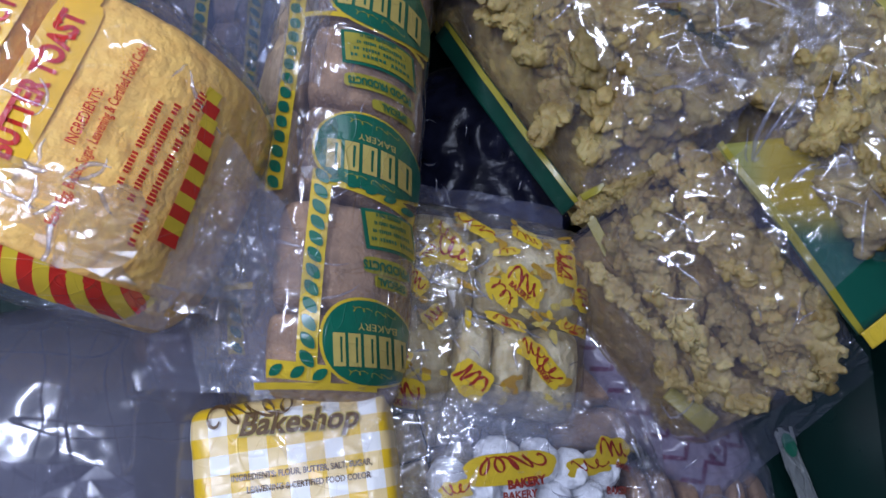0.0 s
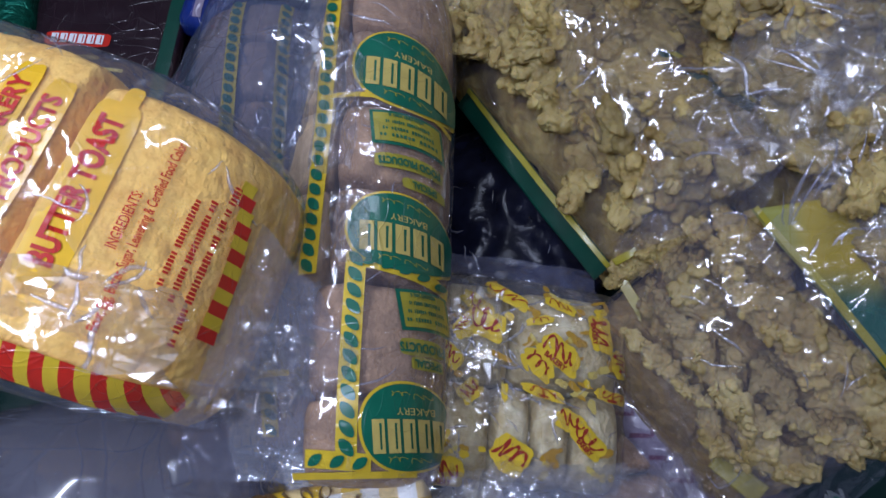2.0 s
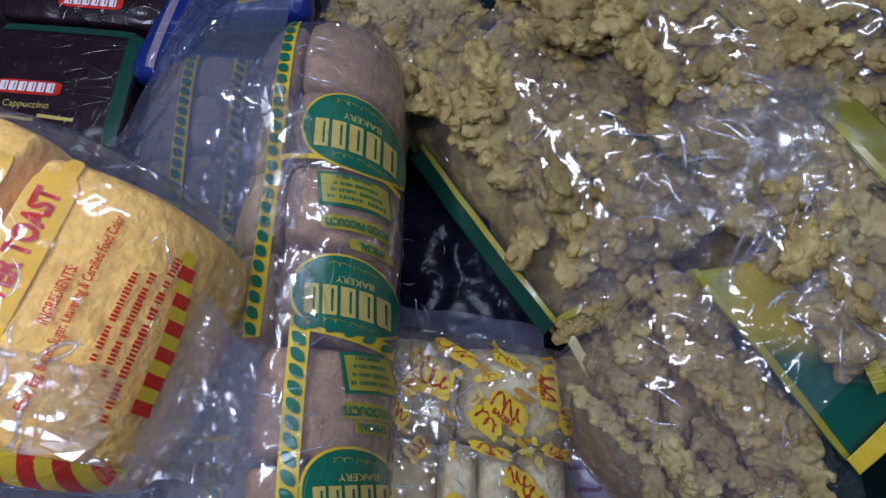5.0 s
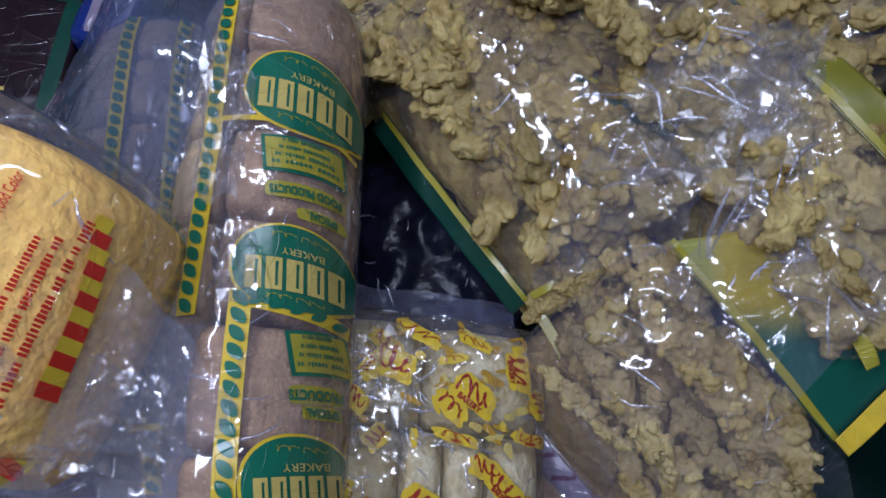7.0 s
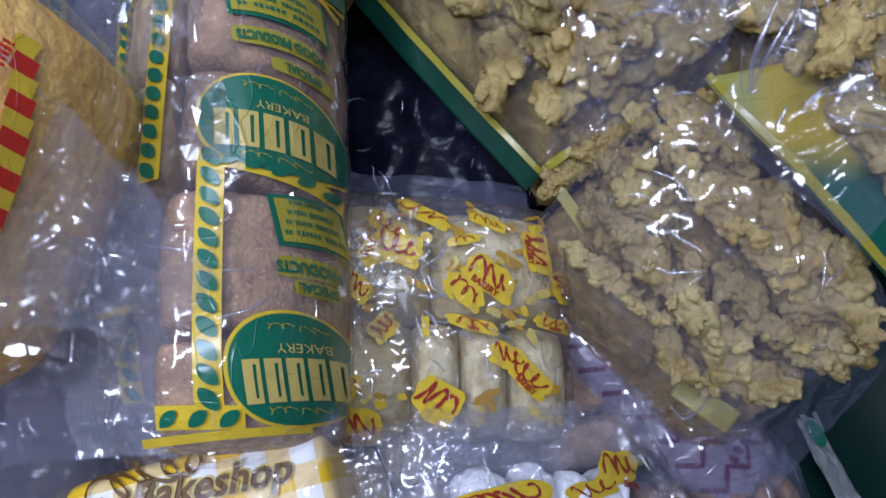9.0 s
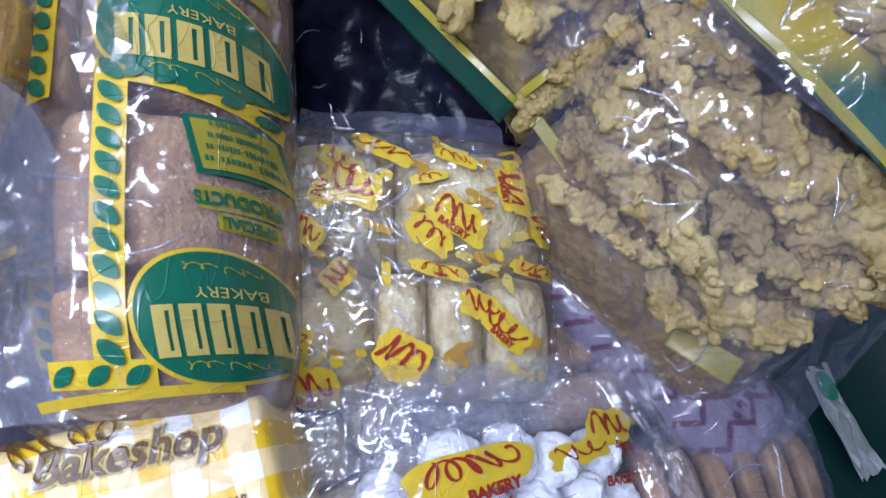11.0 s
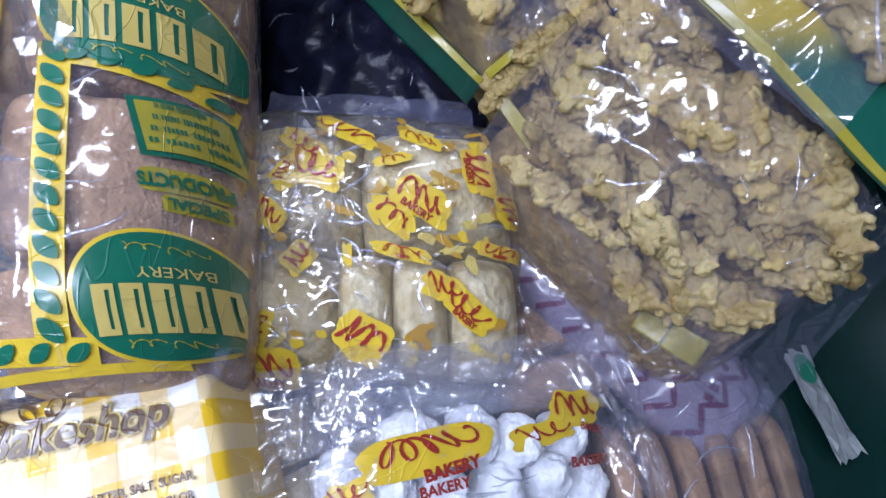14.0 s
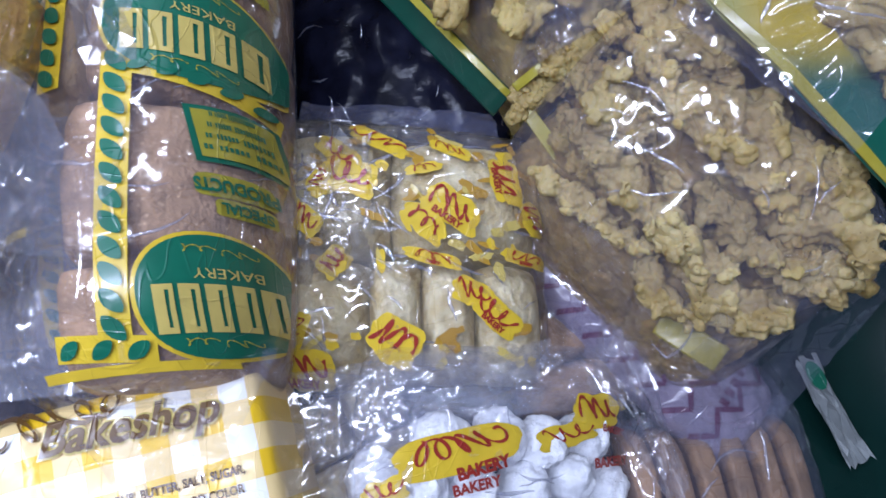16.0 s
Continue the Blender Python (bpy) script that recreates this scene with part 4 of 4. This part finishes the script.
torn_label(whites, WHITE, 0.067, 0.045, 0.040, 0.024, 0, 3, False)
torn_label(whites, WHITE, 0.042, 0.0285, 0.046, 0.016, 14, 4, False)
torn_label(whites, WHITE, -0.078, -0.006, 0.026, 0.014, 15, 5, False)
part("lettering", WHITE.drape(words("BAKERY", 0.0092, 0.078, 0.010, 4, 0.95, 0, 0.0004), 0.002), INK_MAROON, whites)
part("lettering", WHITE.drape(words("BAKERY", 0.0070, 0.080, 0.032, -10, 0.8, 0, 0.0002), 0.003), INK_MAROON, whites)
part("loose_end", flap(((0.0, 0.0, 0.165), (0.19, 0.0, 0.09), (0.185, 0.045, 0.085), (0.05, 0.05, 0.155)), 0.006, 26, 15), VEIL, whites, "loose end of clear film")

part("loose_end", flap(((-0.03, 0.035, 0.185), (0.05, 0.03, 0.18), (0.012, -0.11, 0.195), (-0.022, -0.11, 0.205)), 0.006, 26, 17), VEIL, whites, "loose side of clear film")

# ---- gingham pack ----
part("flourish", GELU.drape(squiggle(-0.025, 0.086, 0.060, 0.014, 2, 2.1, 4.5), 0.0024), INK_BROWN, gelu, "brown brand flourish")
for off, ink, fat in ((0.0020, INK_GOLD, 0.0016), (0.0027, INK_BROWN, 0.0006)):
    part("lettering", GELU.drape(slanted(words("Bakeshop", 0.0225, 0, 0, 0, 1.0, 0, fat), 0.010, 0.0735, -4), off), ink, gelu, "brown lettering with a gold edge")
part("lettering", GELU.drape(words("INGREDIENTS: FLOUR, BUTTER, SALT, SUGAR,", 0.0062, 0.008, 0.0385, -2, 0.80, 0, 0.0002), 0.002), INK_BROWN, gelu)
part("lettering", GELU.drape(words("LEAVENING & CERTIFIED FOOD COLOR", 0.0062, 0.012, 0.0290, -2, 0.80, 0, 0.0002), 0.002), INK_BROWN, gelu)

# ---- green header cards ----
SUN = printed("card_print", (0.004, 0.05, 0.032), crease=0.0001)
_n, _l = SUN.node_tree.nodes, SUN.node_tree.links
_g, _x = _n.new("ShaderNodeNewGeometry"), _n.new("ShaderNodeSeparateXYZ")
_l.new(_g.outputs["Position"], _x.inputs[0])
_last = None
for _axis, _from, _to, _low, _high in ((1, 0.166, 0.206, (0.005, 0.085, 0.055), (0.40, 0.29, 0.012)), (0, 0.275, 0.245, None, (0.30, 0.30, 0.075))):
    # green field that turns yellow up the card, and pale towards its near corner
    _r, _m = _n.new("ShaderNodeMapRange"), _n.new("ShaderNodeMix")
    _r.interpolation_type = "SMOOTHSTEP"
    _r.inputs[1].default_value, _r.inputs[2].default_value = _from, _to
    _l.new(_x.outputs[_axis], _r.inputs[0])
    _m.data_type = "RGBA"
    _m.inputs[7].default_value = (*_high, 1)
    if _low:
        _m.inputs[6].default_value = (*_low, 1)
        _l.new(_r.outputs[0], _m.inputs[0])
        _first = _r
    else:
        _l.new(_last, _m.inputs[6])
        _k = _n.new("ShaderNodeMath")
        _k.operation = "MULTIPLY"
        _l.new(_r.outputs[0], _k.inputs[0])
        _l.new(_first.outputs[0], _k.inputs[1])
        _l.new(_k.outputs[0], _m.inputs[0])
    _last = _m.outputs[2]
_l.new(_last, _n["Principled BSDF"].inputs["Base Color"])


def card(t, p0, p1, across, width, face=INK_DEEP, border=0.005, rim=CARD_LIME, skew=0.0):
    c = part("header_card", plank(p0, p1, across, width, skew=skew), face, t, "dark green printed card")
    part("border", plank(p0, p1, across, border, 0.001, 0.0022), rim, c, "yellow border of the card")
    return c


card(bag1, (-0.005, 0.437, 0.135), (0.131, 0.232, 0.152), (-0.8, -0.5, -0.9), 0.024)
part("card_foot", plank((0.131, 0.236, 0.156), (0.152, 0.246, 0.168), (0.3, -1, -0.4), 0.007), CARD_LIME, bag1, "folded yellow end of the card")
card(bag0, (0.11, 0.485, 0.222), (0.25, 0.358, 0.246), (-0.5, -0.5, -1.0), 0.014, INK_DEEP, 0.003)
card(bag5, (0.262, 0.497, 0.295), (0.316, 0.418, 0.300), (0.6, 0.4, -0.8), 0.04)
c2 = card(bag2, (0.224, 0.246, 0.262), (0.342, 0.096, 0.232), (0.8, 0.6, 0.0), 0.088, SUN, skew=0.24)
part("printed_shape", plank((0.342, 0.097, 0.2335), (0.411, 0.150, 0.2335), (0.6, -0.8, -0.1), 0.015, 0.001, 0.002), INK_YELLOW, c2, "yellow printed shape")
part("printed_shape", plank((0.356, 0.172, 0.2555), (0.366, 0.146, 0.2525), (0.8, 0.3, 0), 0.012, 0.001, 0.002), INK_LIME, c2, "small yellow printed shape")
part("card_foot", plank((0.225, 0.062, 0.13), (0.262, 0.030, 0.135), (-0.2, -0.6, -0.3), 0.02), CARD_LIME, bag2, "folded yellow end of the card")
part("lower_border", plank((0.141, 0.229, 0.148), (0.236, 0.060, 0.130), (-0.8, -0.4, -0.5), 0.010), CARD_LIME, bag2, "yellow edge of the card")
part("loose_end", flap(((0.235, 0.03, 0.13), (0.285, -0.03, 0.11), (0.395, 0.075, 0.16), (0.345, 0.10, 0.22)), 0.004, 24, 16), CRISP, bag2, "loose end of clear film")
card(bag3, (0.345, 0.39, 0.285), (0.40, 0.30, 0.29), (0.6, 0.5, 0.0), 0.04, CARD_OLIVE)
part("loose_end", crumple(((0.16, 0.31, 0.272), (0.29, 0.262, 0.292), (0.325, 0.375, 0.325), (0.215, 0.39, 0.31)), 0.030, 11, 4), GLINT, bag1, "crumpled shiny end of clear film", False)
part("loose_end", crumple(((0.27, 0.30, 0.30), (0.325, 0.28, 0.30), (0.345, 0.40, 0.325), (0.29, 0.41, 0.325)), 0.03, 9, 7), GLINT, bag3, "crumpled shiny end of clear film", False)

# ---- packs underneath, to the tray's side ----
PURPLE = Pillow(0.215, 0.075, 40, 0.045, 0.14, 0.035, 0.035, 0.033, 2.4, 3, 7, (0, 0), 33)
pp = thing("printed_pack", "crinkled lilac and maroon printed snack pack", "snack pack", (PURPLE.x, PURPLE.y, 0.002))
part("wrapper", PURPLE.sheet(56, 0.004, 34), INK_LILAC, pp)
for i in range(9):
    ly = -0.115 + i * 0.028
    zig = [(-0.038 + 0.0045 * k, ly + 0.007 * abs((k % 6) - 3) / 3 * 2) for k in range(18)]
    part("print_band", PURPLE.drape(ribbon(zig, 0.0042), 0.003), INK_PURPLE, pp, "maroon zigzag band")
    part("text_line", PURPLE.drape(bars(0.010, ly + 0.016, 0.036, 0.009, 4, 12, 0.3), 0.003), INK_PURPLE, pp)
part("film", PURPLE.sheet(56, 0.004, 30, 1.08, 0.006), CRISP, pp, "clear film round the pack")

BISC = Pillow(0.165, 0.065, 10, 0.055, 0.075, 0.02, 0.035, 0.018, 3, 3, 8, (0, 0), 35)
bp_ = thing("biscuit_bag", "clear bag of flat brown biscuits", "biscuit bag", (BISC.x, BISC.y, 0.002))
part("film", BISC.sheet(48, 0.003, 30), CLEAR, bp_)
for i in range(3):
    part("biscuit", cell(BISC, -0.05, 0.05, -0.07 + i * 0.047, -0.025 + i * 0.047, 0.004, 0.012, 14, i, 0.001, 8), CRUST, bp_)

CRUMB = Pillow(-0.008, -0.012, 20, 0.05, 0.055, 0.09, 0.045, 0.088, 3, 3, 6, (0, 0), 39)
cb_ = thing("biscuit_bag", "clear bag of pale tan biscuits between two packs", "biscuit bag", (CRUMB.x, CRUMB.y, 0.002))
part("film", CRUMB.sheet(56, 0.004, 30), CRISP, cb_, "clear crinkled film")
for x0, y0 in ((-0.046, -0.05), (0.001, -0.046), (-0.043, -0.002), (0.002, 0.003)):
    part("biscuit", cell(CRUMB, x0, x0 + 0.044, y0, y0 + 0.046, 0.004, 0.02, 16, 70 + x0 * 90, 0.004, 3), CREAM, cb_)

STK = Pillow(0.275, -0.10, 4, 0.085, 0.095, 0.035, 0.035, 0.034, 4, 4, 9, (-0.25, 0), 37)
sk = thing("stick_bag", "clear bag of long brown biscuit sticks", "biscuit bag", (STK.x, STK.y, 0.001))
part("film", STK.sheet(56, 0.0025, 30), CRISP, sk, "clear crinkled film")
for i in range(6):
    part("biscuit_stick", cell(STK, -0.078 + i * 0.026, -0.054 + i * 0.026, -0.088, 0.088 - 0.004 * (i % 3), 0.004, 0.02, 14, 60 + i, 0.003, 7), STICK, sk)

wr = part("wrapper", crumple(((0.368, 0.022, 0.012), (0.388, 0.026, 0.012), (0.418, -0.06, 0.008), (0.396, -0.068, 0.008)), 0.008, 8, 21), PAPER, None, "crumpled white wrapper with a green mark on the tray floor", False)
tagged(wr, category="wrapper")
part("printed_spot", joined(*[oval(0, 0, 0.014, 0.026, 20, 2, 20, 3)]), INK_GREEN, wr).location = (0.381, 0.010, 0.019)
pc = part("paper_sheet", plank((0.40, -0.11, 0.003), (0.48, -0.12, 0.003), (0, -1, 0), 0.1, 0.001), PAPER, None, "flat white paper sheet on the tray floor")
tagged(pc, category="paper")

# ---- packets at the back ----
SAC = Pillow(-0.42, 0.50, -4, 0.088, 0.085, 0.125, 0.016, 0.012, 4, 4, 12, (0, 0), 41)


def sachet(bag, label, face, category="sachet", base=0.0):
    t = thing("sachet", label, category, (bag.x, bag.y, bag.z - bag.down), group="sachets at the back")
    part("packet", bag.sheet(40, 0.0015, 30), face, t)
    return t


sc = sachet(SAC, "dark maroon coffee sachet with a red and white brand bar", INK_NIGHT)
m1 = part("brand_panel", SAC.drape(oval(-0.022, -0.006, 0.075, 0.018, 0, 6, 32, 5), 0.0015), INK_RED, sc, "red brand panel")
mark_bars(m1, SAC, -0.022, -0.006, 0.062, 0.012, 6, 0, INK_WHITE, 0.0025)
part("lettering", SAC.drape(words("Cappuccino", 0.012, -0.018, -0.028, 0, 0.9), 0.0018), INK_GOLD, sc)
for x, y in ((0.018, -0.042), (-0.025, -0.045)):
    part("text_line", SAC.drape(rect(x, y, 0.04, 0.004, -4, 0.01), 0.0018), INK_GOLD, sc)
part("side_strip", SAC.drape(rect(0.078, 0, 0.013, 0.15, 0, 0.006), 0.0015), INK_DEEP, sc, "green side strip")
part("side_strip", SAC.drape(rect(0, 0.075, 0.15, 0.01, 0, 0.006), 0.0015), INK_DEEP, sc, "green top strip")
SAC2 = Pillow(-0.40, 0.675, -4, 0.10, 0.085, 0.125, 0.016, 0.012, 4, 4, 12, (0, 0), 43)
s2 = sachet(SAC2, "dark maroon coffee sachet above its neighbour", INK_NIGHT)
m2 = part("brand_panel", SAC2.drape(oval(0.01, -0.06, 0.075, 0.018, 0, 6, 32, 5), 0.0015), INK_RED, s2, "red brand panel")
mark_bars(m2, SAC2, 0.01, -0.06, 0.062, 0.012, 6, 0, INK_WHITE, 0.0025)
SAC3 = Pillow(-0.535, 0.51, 10, 0.04, 0.09, 0.13, 0.03, 0.02, 3, 4, 8, (0, 0), 45)
FOIL = mat("green_foil", (0.01, 0.16, 0.10), 0.22, 0.8, bump=1.0, bscale=60, bdist=0.006)
sachet(SAC3, "shiny green foil packet, crinkled", FOIL, "foil packet")
SAC4 = Pillow(-0.275, 0.60, -18, 0.034, 0.10, 0.13, 0.03, 0.02, 3, 4, 8, (0, 0), 47)
s4 = sachet(SAC4, "glossy blue snack packet with pale stripes", INK_BLUE, "snack packet")
part("stripe", SAC4.drape(rect(-0.012, -0.02, 0.010, 0.14, 6, 0.006), 0.0015), INK_LILAC, s4)
SAC5 = Pillow(-0.20, 0.66, 5, 0.06, 0.07, 0.13, 0.03, 0.02, 3, 4, 8, (0, 0), 49)
s5 = sachet(SAC5, "dark blue snack packet with a yellow patch", INK_BLUE, "snack packet")
part("patch", SAC5.drape(rect(0.0, -0.045, 0.05, 0.018, 5, 0.006), 0.0015), INK_YELLOW, s5)
for x, y, w, d in ((-0.42, 0.58, 0.26, 0.33), (-0.2, 0.63, 0.15, 0.2)):
    cb = part("carton", box(w, d, 0.106, pose(x, y, 0.0515), 0.004), INK_NIGHT, None, "closed dark carton beneath the sachets")
    tagged(cb, category="box")

part("loose_end", flap(((0.13, 0.235, 0.168), (0.225, 0.238, 0.268), (0.26, 0.30, 0.29), (0.15, 0.31, 0.255)), 0.008, 24, 25, 60), CRISP, bag1, "loose end of clear film")

part("film_fold", crumple(((-0.045, 0.10, 0.178), (0.02, 0.09, 0.168), (0.025, 0.20, 0.168), (-0.035, 0.21, 0.172)), 0.014, 9, 11), GLINT, buns, "crumpled fold of clear film", False)
part("film_fold", crumple(((-0.185, 0.28, 0.285), (-0.135, 0.28, 0.312), (-0.13, 0.42, 0.30), (-0.19, 0.42, 0.265)), 0.014, 9, 12), GLINT, bread, "crumpled fold of clear film", False)
part("film_fold", crumple(((-0.135, 0.265, 0.306), (-0.098, 0.255, 0.312), (-0.092, 0.36, 0.316), (-0.13, 0.41, 0.306)), 0.013, 10, 52), GLINT, bread, "crumpled fold of clear film", False)
part("film_fold", crumple(((-0.118, 0.185, 0.308), (-0.080, 0.185, 0.312), (-0.085, 0.235, 0.314), (-0.115, 0.24, 0.31)), 0.010, 7, 53), GLINT, bread, "crumpled fold of clear film", False)
part("film_fold", crumple(((-0.185, 0.075, 0.348), (-0.125, 0.07, 0.318), (-0.115, 0.125, 0.322), (-0.170, 0.14, 0.362)), 0.014, 9, 54), GLINT, toast, "crumpled fold of clear film", False)
part("film_fold", crumple(((-0.165, 0.10, 0.318), (-0.115, 0.10, 0.314), (-0.12, 0.17, 0.314), (-0.155, 0.20, 0.325)), 0.012, 8, 13), CRISP, toast, "crumpled fold of clear film", False)
part("film_fold", crumple(((0.17, 0.02, 0.082), (0.215, -0.07, 0.085), (0.235, -0.07, 0.08), (0.21, 0.10, 0.078)), 0.014, 9, 14), GLINT, pp, "crumpled fold of clear film", False)
part("film_fold", crumple(((-0.34, -0.12, 0.305), (-0.2, -0.13, 0.29), (-0.2, -0.03, 0.30), (-0.34, -0.02, 0.318)), 0.012, 9, 15), SMOKY, grey, "crumpled fold of dark film", False)


# ---- sharp folds in the films ----
def tube(points, radius):
    bm = bmesh.new()
    rings = []
    for i, p in enumerate(points):
        d = (points[min(i + 1, len(points) - 1)] - points[max(i - 1, 0)]).normalized()
        side = d.cross(Vector((0, 0, 1))).normalized()
        up = side.cross(d)
        r = radius * (0.15 + 0.85 * math.sin(math.pi * (i + 0.3) / (len(points) - 0.4)))
        rings.append([bm.verts.new(p + (side * math.cos(a) * 1.5 + up * math.sin(a)) * r) for a in (k * math.pi / 3 for k in range(6))])
    for a, b in zip(rings, rings[1:]):
        for k in range(6):
            bm.faces.new((a[k], a[(k + 1) % 6], b[(k + 1) % 6], b[k]))
    return bm


def folds(t, bag, count, seed, shortest=0.012, longest=0.05, reach=0.85, thick=0.0007, spot=None):
    """Raised fold lines that wander over a bag's top; spot keeps them within a round patch (x, y, radius)."""
    rnd = random.Random(seed)
    for _ in range(count):
        if spot:
            a, r = rnd.uniform(0, 6.28), spot[2] * rnd.random() ** 0.6
            lx, ly = spot[0] + r * math.cos(a), spot[1] + r * math.sin(a)
        else:
            v = rnd.uniform(-reach, reach)
            lx, ly = bag.a * bag.wide(v) * rnd.uniform(-reach, reach), bag.b * v
        ang, bend, ln = rnd.uniform(0, 6.28), rnd.gauss(0, 18), rnd.uniform(shortest, longest)
        pts = []
        for k in range(11):
            pts.append(bag.place(lx, ly, bag.top(lx, ly) + 0.0012))
            lx += math.cos(ang) * ln / 10
            ly += math.sin(ang) * ln / 10
            ang += bend * ln / 10 + rnd.gauss(0, 0.16)
            ly = max(-0.95 * bag.b, min(0.95 * bag.b, ly))
            lim = 0.95 * bag.a * bag.wide(ly / bag.b)
            lx = max(-lim, min(lim, lx))
        if (pts[-1] - pts[0]).length > 0.006:
            part("film_fold", tube(pts, thick * rnd.uniform(0.6, 1.5)), FOLD, t)


folds(bag1, BAG1, 18, 1)
folds(bag2, BAG2, 10, 2)
folds(bag0, BAG0, 16, 3)
folds(bag3, BAG3, 16, 4)
folds(bread, BREAD, 26, 5, 0.01, 0.045)
folds(bread2, BREAD2, 12, 6)
folds(toast, TB, 18, 7, 0.01, 0.04)
folds(buns, BUNS, 40, 8, 0.008, 0.035)
folds(whites, WHITE, 16, 9, 0.01, 0.04)
folds(grey, GREY, 10, 10, 0.02, 0.06)
folds(pp, PURPLE, 14, 11, 0.01, 0.05)
folds(sk, STK, 12, 12, 0.01, 0.05)
folds(cb_, CRUMB, 16, 19, 0.01, 0.03)
folds(dark, DARK, 8, 13, 0.01, 0.03)
KNOT = Pillow(0.25, 0.33, 30, 0.09, 0.09, 0.268, 0.05, 0.02, 2, 2, 3, (0.25, 0.1), 3)
folds(bag1, KNOT, 20, 14, 0.02, 0.075, 0.8, 0.0010)
folds(buns, BUNS, 16, 15, 0.01, 0.04, 0.8, 0.001, (-0.055, 0.03, 0.04))
folds(bread, BREAD, 12, 16, 0.01, 0.05, 0.8, 0.001, (-0.03, 0.09, 0.035))
folds(toast, TB, 10, 17, 0.01, 0.03, 0.8, 0.001, (0.10, -0.05, 0.03))

part("film_fold", crumple(((-0.300, 0.095, 0.452), (-0.175, 0.080, 0.412), (-0.170, 0.128, 0.424), (-0.290, 0.150, 0.466)), 0.007, 11, 31), GLINT, toast, "crumpled shiny fold of clear film", False)
part("loose_end", flap(((0.215, 0.215, 0.262), (0.30, 0.12, 0.262), (0.385, 0.20, 0.285), (0.31, 0.30, 0.292)), 0.006, 18, 41, 60), CRISP, bag2, "clear film over the printed card")
folds(bag2, Pillow(0.30, 0.21, 36, 0.05, 0.07, 0.262, 0.02, 0.01, 2, 2, 4, (0.1, 0.0), 2), 12, 18, 0.015, 0.05, 0.8, 0.0008)
